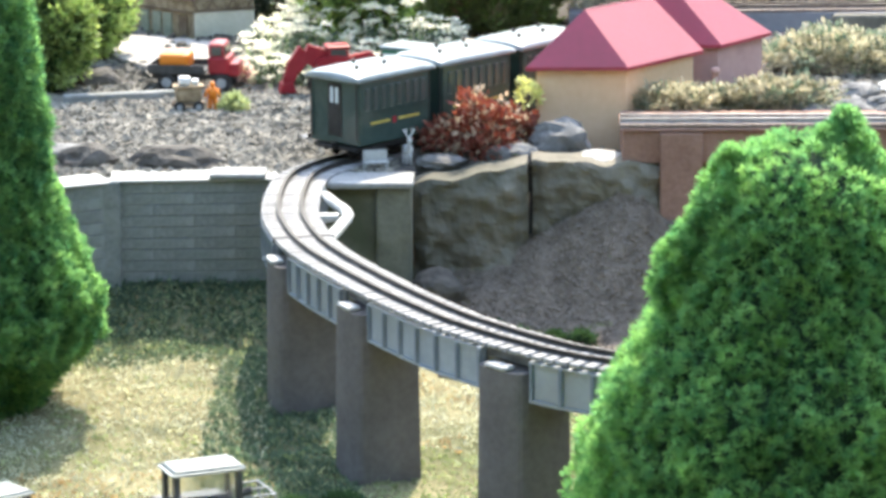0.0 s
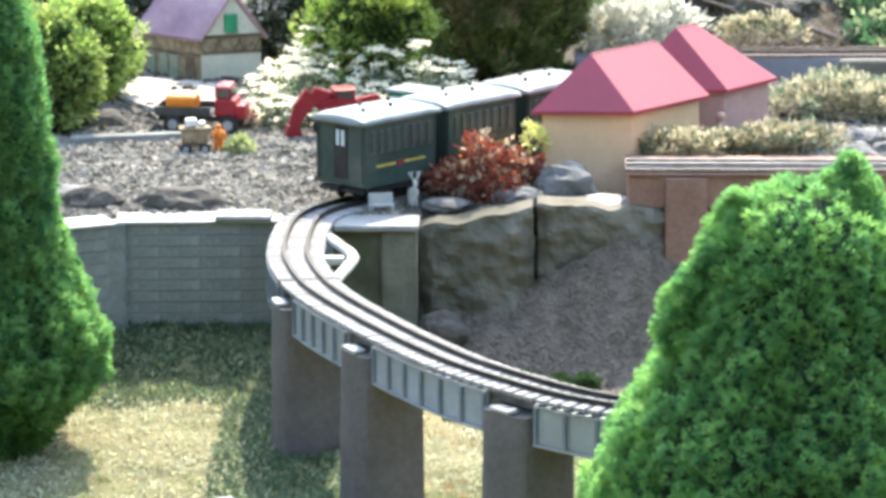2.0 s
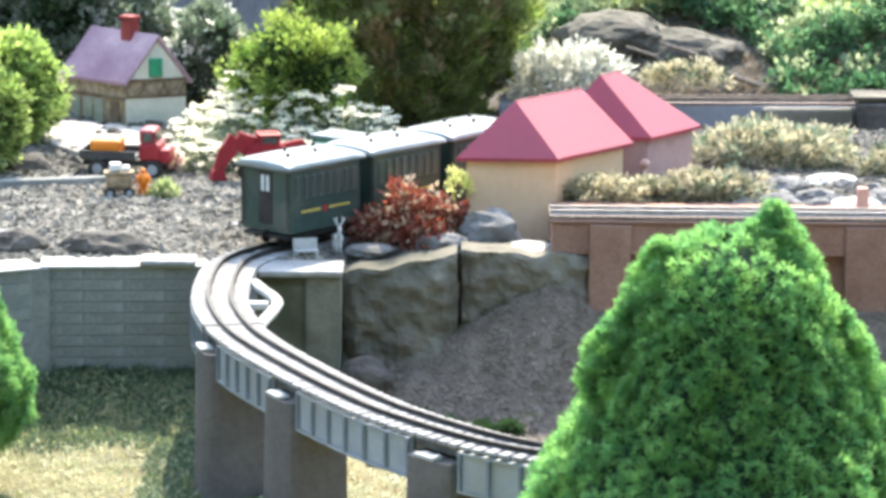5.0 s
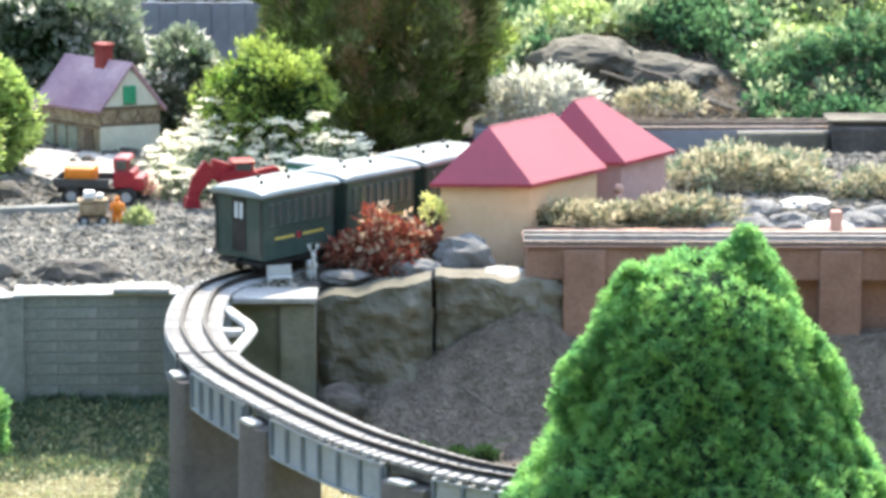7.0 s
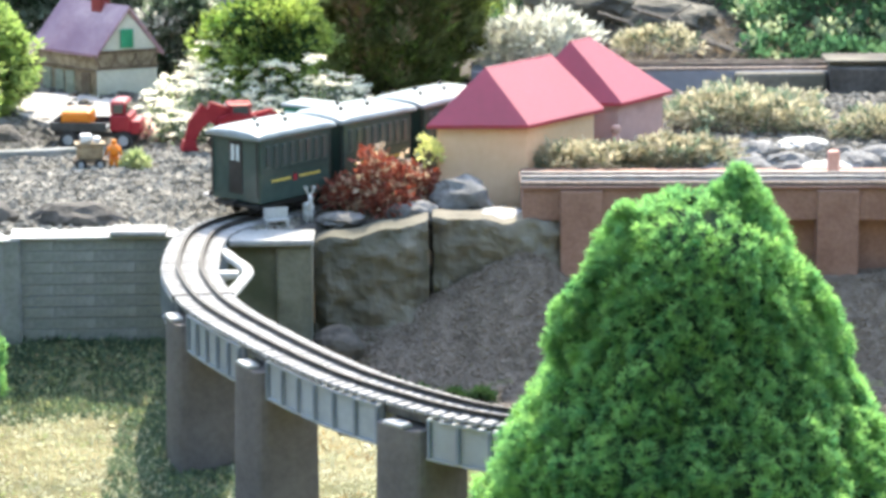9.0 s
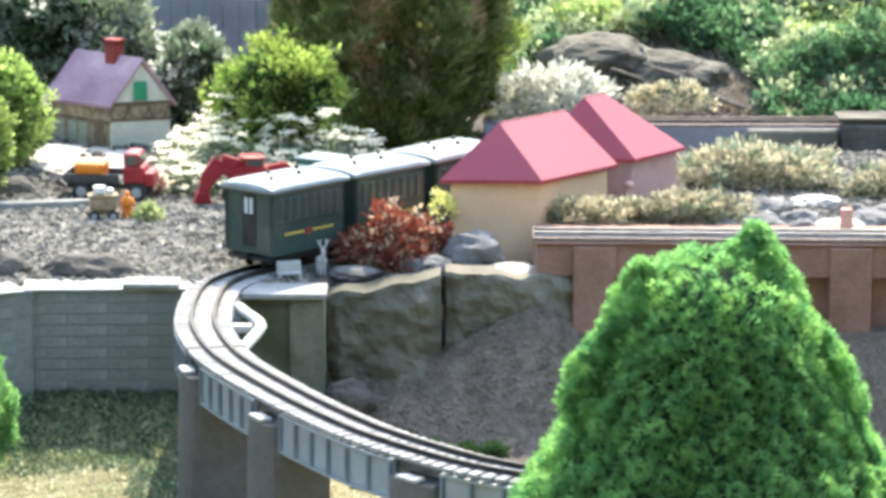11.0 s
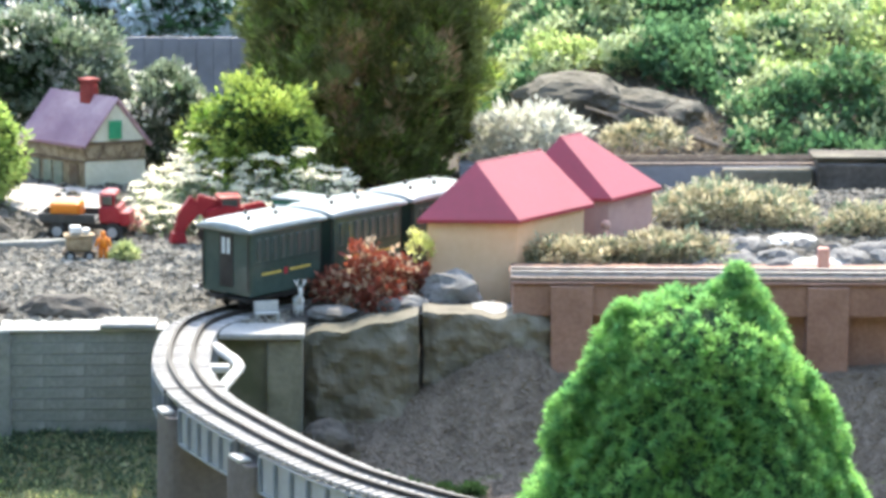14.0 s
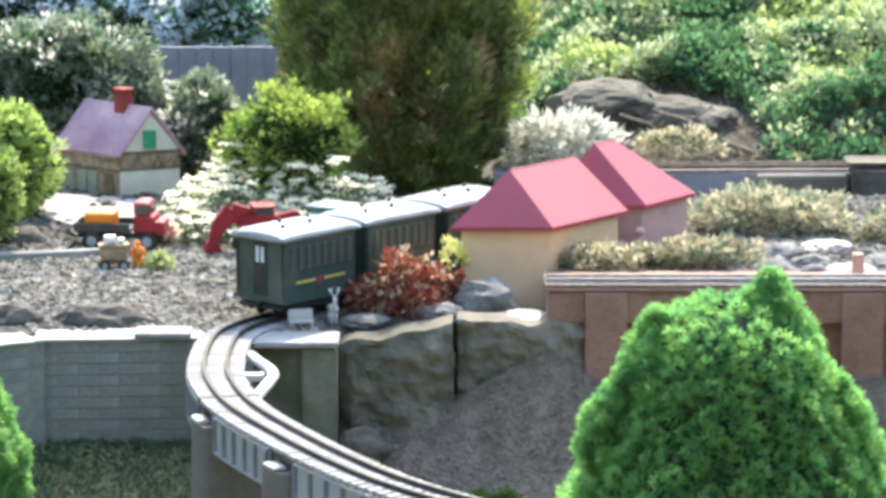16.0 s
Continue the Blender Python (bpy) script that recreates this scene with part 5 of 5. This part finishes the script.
# bent white guard beside the bridge
GUARD = Way([(-0.300, 5.50), (-0.284, 5.45), (-0.266, 5.40), (-0.258, 5.36), (-0.262, 5.31), (-0.272, 5.24), (-0.282, 5.17)])
bm = sweep(bmesh.new(), GUARD, 0.0, GUARD.end, [(0.0095 * math.cos(k * math.pi / 4), 0.0075 * math.sin(k * math.pi / 4)) for k in range(8)], 0.352, 0.01)
box(bm, -0.308, -0.272, 5.35, 5.372, 0.343, 0.354, 0.002)
part("guard_bar", bm, M_CAP, bridge, "bent white guard bar", smooth=True)
bm = bmesh.new()
box(bm, 0.667, 0.686, 5.77, 5.79, 0.41, 0.462, 0.003)
solid("track_marker_post", bm, M_TERRA, "small pink-brown marker post behind the brick wall", "post")

# ---- loose rocks ----
def rock(x, y, z, sx, sy, sz, seed, m=None, label="rounded grey rock", rz=0.0, **k):
    return solid("rock", rock_bm(sx, sy, sz, seed, **k), m or M_ROCK, label, "rock", pose(x, y, z, 0, 0, rz), group="loose rocks", smooth=False)


rock(0.068, 5.80, 0.372, 0.055, 0.045, 0.046, 4, label="pointed grey rock before the station", rough=0.34)
rock(-0.010, 5.755, 0.362, 0.042, 0.03, 0.022, 5, label="low grey rock on the rock wall")
rock(0.128, 5.735, 0.360, 0.045, 0.035, 0.014, 6, M_CAP, "flat pale rock on the rock wall")
rock(-0.125, 5.75, 0.356, 0.042, 0.035, 0.012, 7, M_ROCK, "flat grey rock on the rock wall")
rock(-0.128, 5.56, 0.188, 0.042, 0.035, 0.034, 9, M_DARKROCK, label="round grey boulder at the foot of the wall", rough=0.2)
rock(-0.70, 5.74, 0.355, 0.045, 0.045, 0.034, 10, M_DARKROCK, "dark rounded edging rock on the terrace")
rock(-0.555, 5.735, 0.352, 0.078, 0.045, 0.036, 11, M_DARKROCK, "dark rounded edging rock on the terrace")
rock(-0.80, 5.66, 0.352, 0.05, 0.04, 0.035, 12, M_DARKROCK, "dark rounded edging rock on the terrace")
rock(-0.745, 5.80, 0.355, 0.06, 0.03, 0.022, 13, M_ROCK, "flat grey edging rock on the terrace")
rock(-0.765, 6.46, 0.355, 0.045, 0.035, 0.030, 14, M_DARKROCK, "dark rock beside the path")
rock(0.345, 7.42, 0.462, 0.120, 0.09, 0.058, 15, M_BOULDER, "large brown-grey boulder in the planted slope", 0, rough=0.22, sub=4)
rock(0.485, 7.40, 0.440, 0.13, 0.07, 0.046, 16, M_BOULDER, "long brown boulder in the planted slope", -14, rough=0.22, sub=4)
rock(0.30, 7.32, 0.415, 0.06, 0.05, 0.03, 17, M_DARKROCK, "dark boulder in the planted slope")
for i, (x, y, r) in enumerate(((0.47, 6.02, 0.030), (0.52, 5.98, 0.034), (0.58, 6.04, 0.03), (0.55, 5.90, 0.028), (0.62, 5.95, 0.026), (0.74, 5.93, 0.03), (0.80, 6.0, 0.034), (0.49, 5.89, 0.024))):
    rock(x, y, hill_z(x, y) + 0.004, r * 1.5, r, r * 0.62, 20 + i, M_ROCK, "grey rockery stone on the raised terrace", rng.random() * 90)
# Flat stones in the coping's pale tone: sunlit white put into their colour.
for i, (x, y, sx) in enumerate(((0.44, 6.08, 0.04), (0.68, 5.90, 0.042), (0.83, 6.02, 0.045), (0.66, 6.12, 0.05))):
    rock(x, y, hill_z(x, y) + 0.002, sx, sx * 0.7, 0.012, 40 + i, M_CAP, "flat stone coloured pale as if sunlit on the raised terrace", 10 * i)
for i in range(16):
    x, y, r = 0.46 + 0.42 * rng.random(), 5.86 + 0.24 * rng.random(), 0.011 + 0.012 * rng.random()
    rock(x, y, hill_z(x, y) + 0.003, r * 1.5, r, r * 0.75, 60 + i, M_ROCK, "small jagged grey stone on the raised terrace", rng.random() * 180, rough=0.45, sub=2)
for i, (p, q, r) in enumerate((((0.43, 7.30, 0.475), (0.63, 7.22, 0.400), 0.006), ((0.36, 7.28, 0.470), (0.52, 7.20, 0.405), 0.005), ((0.52, 7.31, 0.465), (0.56, 7.24, 0.39), 0.004))):
    bm = bmesh.new()
    p, q = Vector(p), Vector(q)
    m1, m2 = p.lerp(q, 0.35) + Vector((0, 0, 0.008)), p.lerp(q, 0.7) - Vector((0, 0, 0.004))
    cyl(bm, p, m1, r * 0.6, r * 0.8, 7)
    cyl(bm, m1, m2, r * 0.8, r * 0.9, 7)
    cyl(bm, m2, q, r * 0.9, r, 7)
    cyl(bm, m1, m1 + Vector((0.05, 0.01, 0.03)), r * 0.45, r * 0.2, 6)
    cyl(bm, m2, m2 + Vector((-0.03, -0.01, 0.025)), r * 0.45, r * 0.2, 6)
    solid("dead_branch", bm, M_DEADWOOD, "bare grey-brown branch lying over the slope boulders", "branch", group="bare branches")
bm = bmesh.new()
box(bm, -0.10, 0.10, -0.012, 0.012, -0.005, 0.014, 0.003)
solid("kerb_stone", bm, M_CONCRETE, "long grey kerb along the mulch bed", "kerb", pose(-0.71, 6.315, 0.352, 0, 0, 14))
bm = bmesh.new()
prism(bm, [(-0.92, 6.88), (-0.81, 6.79), (-0.685, 6.605), (-0.63, 6.57), (-0.575, 6.62), (-0.57, 6.88), (-0.70, 6.95), (-0.92, 6.98)], 0.345, 0.361)
solid("path", bm, M_PATH, "pale paved path beside the cottage", "path", kind="structure")

# ---- plants ----
def spruce_right(h):
    return float(np.interp(h, (0, 0.1, 0.3, 0.47, 0.54, 0.63, 0.68, 0.72, 0.825, 0.888, 0.945, 0.975, 1.0), (0.23, 0.275, 0.272, 0.254, 0.240, 0.213, 0.195, 0.172, 0.129, 0.117, 0.094, 0.066, 0.02)))


def spruce_left(h):
    return float(np.interp(h, (0, 0.06, 0.10, 0.15, 0.20, 0.26, 0.355, 0.455, 0.57, 0.67, 0.77, 1.0), (0.05, 0.085, 0.122, 0.155, 0.165, 0.152, 0.115, 0.092, 0.085, 0.076, 0.063, 0.01)))


conifer("dwarf_spruce", "dense bright green dwarf spruce in front of the bridge", (0.326, 4.0, -0.022), 0.765, spruce_right, L_SPRUCE, rng, 2500, 220, 0.0062, 0.0017, lump=0.10, ball=0.0135, inner=L_SPRUCESHADE, fuzz=True,
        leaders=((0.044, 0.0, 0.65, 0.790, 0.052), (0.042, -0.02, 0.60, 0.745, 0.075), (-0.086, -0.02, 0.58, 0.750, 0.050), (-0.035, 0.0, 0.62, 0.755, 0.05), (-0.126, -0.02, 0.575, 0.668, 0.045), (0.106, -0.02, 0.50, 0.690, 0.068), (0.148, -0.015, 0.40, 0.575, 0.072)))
conifer("dwarf_spruce", "dense green dwarf spruce on the lawn by the wall", (-0.775, 5.13, lawn_z(-0.775, 5.13) - 0.01), 0.80, spruce_left, L_SPRUCE, rng, 1750, 150, 0.0075, 0.0022, lump=0.13, ball=0.0135, inner=L_SPRUCESHADE, fuzz=True)


def thuja_shape(h):
    return float(np.interp(h, (0, 0.06, 0.2, 0.4, 0.65, 0.85, 1.0), (0.12, 0.150, 0.185, 0.212, 0.215, 0.17, 0.03)))


conifer("thuja", "dark olive thuja with brown inner foliage behind the sidings", (-0.085, 7.10, 0.345), 0.60, thuja_shape, L_THUJA, rng, 2300, 34, 0.022, 0.0045, lump=0.24, rise=0.8, spread=0.8, ball=0.018, second=L_LIME, share=0.22, dry=L_DRY)
bush("box_shrub", "rounded lime-green shrub behind white flowers", "shrub", (-0.290, 6.66, 0.500), (0.104, 0.09, 0.098), L_LIME, rng, 620, 20, 0.0125, 0.006, 0.017, inner=L_WEED_CROWNSHADE, base=0.35, lump=0.62, lower=-0.92, fill=0.6)
bush("box_shrub", "olive-green shrub at the end of the path", "shrub", (-0.828, 6.75, 0.455), (0.085, 0.08, 0.105), L_OLIVE, rng, 560, 22, 0.0125, 0.007, 0.015, inner=L_WEED_CROWNSHADE, lump=0.32, base=0.35, lower=-0.9)
bush("box_shrub", "light green shrub above the mulch bed", "shrub", (-0.856, 6.40, 0.455), (0.080, 0.07, 0.115), L_OLIVE, rng, 560, 22, 0.0125, 0.007, 0.015, inner=L_WEED_CROWNSHADE, lump=0.32, base=0.345, lower=-0.9)
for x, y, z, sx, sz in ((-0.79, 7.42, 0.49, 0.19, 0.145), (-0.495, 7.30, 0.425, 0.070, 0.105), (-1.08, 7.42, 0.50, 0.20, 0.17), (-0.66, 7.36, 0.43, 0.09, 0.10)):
    bush("viburnum_shrub", "dark grey-green shrub with pale leaf tips behind the cottage", "shrub", (x, y, z), (sx, 0.10, sz), L_GREYGREEN, rng, 620, 20, 0.016, 0.010, 0.020, base=0.345, bark=False, inner=L_WEED_CROWNSHADE, second=L_PALE, share=0.14, lump=0.4, fill=0.6, group="grey shrubs")
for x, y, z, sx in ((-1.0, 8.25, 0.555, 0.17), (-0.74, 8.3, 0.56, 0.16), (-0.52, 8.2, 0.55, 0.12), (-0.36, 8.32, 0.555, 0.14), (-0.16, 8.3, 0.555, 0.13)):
    bush("hydrangea", "blue-white flowering shrub beyond the fence", "shrub", (x, y, z), (sx, 0.10, 0.125), L_IVY, rng, 420, 16, 0.018, 0.013, 0.020, base=0.43, second=L_BLUE, share=0.60, lump=0.35, group="flowering shrubs", bark=False, inner=L_WEED_CROWNSHADE)
bush("hedge", "dark leafy hedge closing the garden behind the flowers", "hedge", (-0.75, 8.75, 0.68), (0.85, 0.14, 0.26), L_IVY, rng, 1500, 14, 0.022, 0.015, 0.028, base=0.50, lump=0.2, bark=False, inner=L_WEED_CROWNSHADE, lower=-0.95)


def alyssum(x, y, r, h):
    """Thin green stems and leaves under many small white flower heads."""
    z = hill_z(x, y) - 0.002
    ob = thing("alyssum", "white flowering alyssum clump in the gravel", "flower clump", Matrix.Translation((x, y, z)), "white flowers")
    k = int(15 * r / 0.05)
    a, q = rng.random(k) * math.tau, rng.random(k) ** 0.6 * r
    top = np.stack([np.cos(a) * q, np.sin(a) * q, h * (0.25 + 1.05 * rng.random(k))], 1)
    foot = top * np.array([0.45, 0.45, 0])
    part_mesh(ob, "stem", quads_mesh("stem", leaves(foot, top - foot, h * 0.8, 0.002, rng), L_OLIVE), kind="stuff")
    P = np.repeat(foot + (top - foot) * 0.45, 12, 0) + rng.normal(size=(k * 12, 3)) * np.array([0.012, 0.012, h * 0.2])
    P[:, 2] = P[:, 2].clip(0.001)
    part_mesh(ob, "foliage", quads_mesh("foliage", leaves(P, rng.normal(size=P.shape) + np.array([0, 0, 0.8]), 0.015, 0.006, rng), L_GREYGREEN), kind="stuff")
    ray = rng.random((k * 26, 1)) ** 0.5 * 0.0105
    az = rng.random(k * 26) * math.tau
    F = np.repeat(top, 26, 0) + np.stack([np.cos(az), np.sin(az), np.zeros(k * 26)], 1) * ray + rng.normal(size=(k * 26, 3)) * 0.0014
    part_mesh(ob, "flower_head", quads_mesh("flower_head", leaves(F, rng.normal(size=F.shape) * np.array([1, 1, 0.5]), 0.0065, 0.0055, rng), L_FLOWER), kind="stuff")


for x, y, r, h in ((-0.465, 6.58, 0.055, 0.075), (-0.43, 6.50, 0.045, 0.06), (-0.375, 6.60, 0.06, 0.105), (-0.295, 6.54, 0.055, 0.085), (-0.235, 6.56, 0.055, 0.11), (-0.175, 6.58, 0.05, 0.09),
                   (-0.26, 6.50, 0.05, 0.06), (-0.12, 6.66, 0.04, 0.06), (-0.41, 6.54, 0.05, 0.095), (-0.49, 6.53, 0.04, 0.05), (-0.335, 6.53, 0.045, 0.085), (-0.36, 6.66, 0.05, 0.11), (-0.43, 6.66, 0.05, 0.095),
                   (-0.20, 6.52, 0.05, 0.06), (-0.15, 6.60, 0.05, 0.08), (-0.28, 6.57, 0.05, 0.105), (-0.47, 6.47, 0.04, 0.05), (-0.42, 6.44, 0.04, 0.045), (-0.37, 6.46, 0.045, 0.06), (-0.31, 6.47, 0.05, 0.065), (-0.25, 6.46, 0.045, 0.055), (-0.44, 6.60, 0.05, 0.08), (-0.33, 6.60, 0.05, 0.10), (-0.415, 6.63, 0.045, 0.135), (-0.31, 6.56, 0.04, 0.12), (-0.22, 6.55, 0.045, 0.12), (-0.165, 6.54, 0.04, 0.095), (-0.46, 6.62, 0.04, 0.11)):
    alyssum(x, y, r, h)
bush("silver_bush", "silver-white bush behind the station roof", "shrub", (0.228, 7.08, 0.425), (0.105, 0.07, 0.068), L_PALE, rng, 210, 12, 0.019, 0.008, 0.016, base=0.37, lump=0.5, fill=0.6)
for x, y, z, sx, sy, sz, n in ((0.28, 5.90, 0.415, 0.085, 0.04, 0.030, 240), (0.43, 5.92, 0.420, 0.095, 0.05, 0.034, 300), (0.580, 6.30, 0.428, 0.135, 0.08, 0.044, 620), (0.80, 6.22, 0.415, 0.06, 0.06, 0.036, 240), (0.47, 7.16, 0.422, 0.080, 0.03, 0.032, 130)):
    bush("sedum", "tan and green sedum cushion on the raised terrace", "ground plant", (x, y, z), (sx, sy, sz), L_SEDUM, rng, int(n * 0.8), 13, 0.0115, 0.0055, 0.011, base=z - sz * 0.55, second=L_GREYGREEN, share=0.28, group="sedum cushions", bark=False, lower=-0.2, lump=0.45)
for x, y, z, sx, sz, n in ((-0.065, 5.80, 0.405, 0.050, 0.047, 330), (-0.125, 5.80, 0.382, 0.035, 0.026, 150), (-0.008, 5.82, 0.395, 0.030, 0.030, 150), (-0.045, 5.76, 0.378, 0.035, 0.022, 130)):
    bush("heuchera", "rust-red leafy plant beside the track", "plant", (x, y, z), (sx, 0.03, sz), L_RUST, rng, int(n * 0.42), 8, 0.011, 0.007, 0.011, base=0.355, second=L_PEACH, share=0.30, group="rust plants", lump=0.75)
bush("yellow_weed", "tall yellow-green weed at the station corner", "plant", (0.018, 5.865, 0.440), (0.017, 0.012, 0.030), L_GOLD, rng, 22, 8, 0.010, 0.007, 0.006, base=0.352)
bush("green_weed", "small green plant beside the figurine", "plant", (-0.497, 6.215, 0.360), (0.022, 0.016, 0.011), L_GRASS, rng, 50, 9, 0.011, 0.006, 0.008, base=0.352, bark=False)
bush("pink_flower", "small pale pink flowering plant beside the toy truck", "flower", (-0.500, 6.47, 0.367), (0.018, 0.014, 0.017), L_PINK, rng, 44, 9, 0.008, 0.006, 0.007, base=0.352, second=L_FLOWER, share=0.4, bark=False)
for x, y, s in ((0.03, 5.30, 0.02), (-0.24, 4.72, 0.03), (-0.30, 4.70, 0.025), (-0.035, 5.49, 0.016), (0.005, 5.47, 0.012), (0.06, 5.46, 0.014), (0.10, 5.44, 0.018)):
    bush("green_weed", "low green weed tuft in the gravel", "plant", (x, y, lawn_z(x, y) + 0.006), (s * 0.8, 0.016, 0.009), L_WEED_CROWNSHADE, rng, 90, 8, 0.010, 0.0035, 0.006, bark=False, lower=0.0, group="weeds", base=lawn_z(x, y))


# ---- ground cover ----
def stuff(name, V, material, label, category):
    return tagged(new(name, quads_mesh(name, V, material)), label, category, kind="stuff")


def on_hill(n, x0, x1, y0, y1):
    X, Y = rng.uniform(x0, x1, n), rng.uniform(y0, y1, n)
    Z = np.array([hill_z(a, b) for a, b in zip(X, Y)])
    return np.stack([X, Y, Z], 1)


C = on_hill(6500, 0.05, 1.35, 7.20, 8.9)
f = np.array([noise.noise(Vector((p[0] * 5.5, p[1] * 4.0, 7))) + 0.4 * noise.noise(Vector((p[0] * 15, p[1] * 12, 3))) for p in C])
lift = np.array([max(0.0, 0.05 + 0.09 * noise.noise(Vector((p[0] * 6, p[1] * 6, 11)))) for p in C])
clear = (((C[:, 0] - 0.43) / 0.24) ** 2 + ((C[:, 1] - 7.30) / 0.24) ** 2 > 1) & ((C[:, 1] > 7.5) | (C[:, 0] > 0.62))
f = f - 0.3 * (C[:, 0] < 0.17) - 0.4 * (C[:, 1] < 7.36) * (C[:, 0] < 0.70) - 0.5 * (C[:, 1] < 7.28) - 0.04 - 0.6 * ((C[:, 1] < 7.45) & (C[:, 0] < 0.66)) + 0.16 * (C[:, 1] > 7.55) * (C[:, 0] < 0.56) - 0.34 * (abs(C[:, 0] - 0.575) < 0.085) + 0.22 * (C[:, 0] > 0.66)
C[:, 2] += lift * rng.random(len(C)) ** 0.4
N = np.tile(np.array([[0.05, -0.75, 0.65]]), (len(C), 1))
for name, pick, material, label, ln, wd in (
        ("ivy", (f < 0.02) & clear, L_IVY, "dark green ivy covering the slope", 0.016, 0.012),
        ("pale_ivy", (f >= 0.02) & (f < 0.30) & clear, L_IVYPALE, "pale variegated ivy on the slope", 0.016, 0.011),
        ("golden_creeper", (f >= 0.30) & clear, L_YELLOW, "yellow-green creeper on the slope", 0.014, 0.010)):
    stuff(name, clumps(C[pick], N[pick], 20, 0.022, ln, wd, rng, 0.5, 0.2), material, label, "ivy")


def chips(n, x0, x1, y0, y1, zf, size, flat):
    X, Y = rng.uniform(x0, x1, n), rng.uniform(y0, y1, n)
    Z = np.array([zf(a, b) for a, b in zip(X, Y)])
    P = np.stack([X, Y, Z], 1)
    s = size * (0.5 + rng.random((n, 1)) ** 2 * 1.4)
    a = rng.random((n, 1)) * math.tau
    u = np.concatenate([np.cos(a), np.sin(a), rng.normal(size=(n, 1)) * 0.35], 1) * s
    v = np.concatenate([-np.sin(a), np.cos(a), rng.normal(size=(n, 1)) * 0.35], 1) * s * 0.55
    w = np.cross(unit(u), unit(v)) * s * flat
    o = P + w * 0.3
    top = np.stack([o - u - v * 0.7, o + u * 0.8 - v, o + u + v * 0.6, o - u * 0.7 + v], 1) + w[:, None] * 0.8
    low = np.stack([o - u - v * 0.7, o + u * 0.8 - v, o + u + v * 0.6, o - u * 0.7 + v], 1) - w[:, None]
    low = low + (low - low.mean(1, keepdims=True)) * 0.25
    sides = [np.stack([low[:, i], low[:, (i + 1) % 4], top[:, (i + 1) % 4], top[:, i]], 1) for i in range(4)]
    return np.concatenate([top] + sides, 0)


P = np.concatenate([on_hill(2600, 0.16, 0.80, 7.13, 7.60), on_hill(900, 0.16, 0.80, 7.13, 7.25)])
stuff("twigs", leaves(P, rng.normal(size=P.shape) * np.array([1, 0.6, 0.35]) + np.array([0, 0, 0.2]), 0.035, 0.0028, rng), L_TWIG, "dry brown twigs and litter on the slope", "twigs")
P = on_hill(2200, 0.10, 0.85, 7.13, 7.62)
stuff("dry_leaves", leaves(P + np.array([0, 0, 0.004]), rng.normal(size=P.shape) * np.array([1, 1, 0.5]), 0.012, 0.007, rng), L_TWIG, "fallen brown leaves on the slope", "leaves")
stuff("mulch", chips(19000, -1.0, -0.20, 5.66, 6.45, hill_z, 0.0050, 0.4), M_CHIPS, "grey bark and stone mulch", "mulch")
stuff("mulch", chips(7500, -0.2, 1.0, 5.78, 6.75, hill_z, 0.0050, 0.4), M_CHIPS, "grey stone mulch on the terrace", "mulch")
stuff("mulch", chips(4000, -1.0, 0.2, 6.4, 7.2, hill_z, 0.008, 0.35), M_CHIPS, "grey stone mulch behind the siding", "mulch")
stuff("gravel", chips(34000, -0.12, 0.80, 5.28, 5.74, lambda x, y: lawn_z(x, y) + 0.004, 0.0021, 0.6), M_STONES, "fine grey gravel on the bank", "gravel")
n = 70000
X, Y = rng.uniform(-1.15, 0.45, n), rng.uniform(4.2, 5.6, n)
keep = ~((X > -0.14) & (Y > 5.26))
X, Y = X[keep], Y[keep]
P = np.stack([X, Y, np.array([lawn_z(a, b) for a, b in zip(X, Y)]) - 0.001], 1)
G = leaves(P, np.concatenate([rng.normal(size=(len(P), 2)) * 0.9, np.full((len(P), 1), 0.7)], 1), 0.0080, 0.0036, rng, 0.35)
kind = np.array([noise.noise(Vector((a * 9, b * 7, 2))) + 0.7 * noise.noise(Vector((a * 26, b * 20, 8))) for a, b in zip(X, Y)]) + rng.normal(size=len(X)) * 0.22
between = (X > -0.27) & (X < 0.05) & (Y > 4.95)
rusty = kind - 0.9 * (Y > 4.85) * ~between - 0.9 * (X > -0.4) * ~between - 0.3 * between
straw = (kind < -0.06 + 0.50 * np.clip((Y - 4.76) / 0.22, 0, 1)) & ~(rusty > 0.1) & (Y < 5.36) & ((X < -0.36) | between)
stuff("grass", G[~straw & ~(rusty > 0.1)], L_GRASS, "short yellow-green lawn grass", "grass")
stuff("straw_grass", G[straw], L_STRAW, "bleached straw patches in the lawn", "grass")
stuff("rusty_grass", G[rusty > 0.1], L_BROWNGRASS, "rusty brown dry patches in the lawn", "grass")
# Strips where wall and piers cast shade, laid in the darker grass.
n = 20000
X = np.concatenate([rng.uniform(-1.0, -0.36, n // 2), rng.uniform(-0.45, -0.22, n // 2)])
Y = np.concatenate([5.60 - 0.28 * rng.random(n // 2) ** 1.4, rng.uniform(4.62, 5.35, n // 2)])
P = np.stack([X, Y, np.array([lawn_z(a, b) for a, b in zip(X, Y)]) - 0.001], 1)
stuff("shade_grass", leaves(P, np.concatenate([rng.normal(size=(len(P), 2)) * 0.9, np.full((len(P), 1), 0.8)], 1), 0.011, 0.0034, rng), L_SHADEGRASS, "longer grass coloured grey-green for the shade by the wall and piers", "grass")
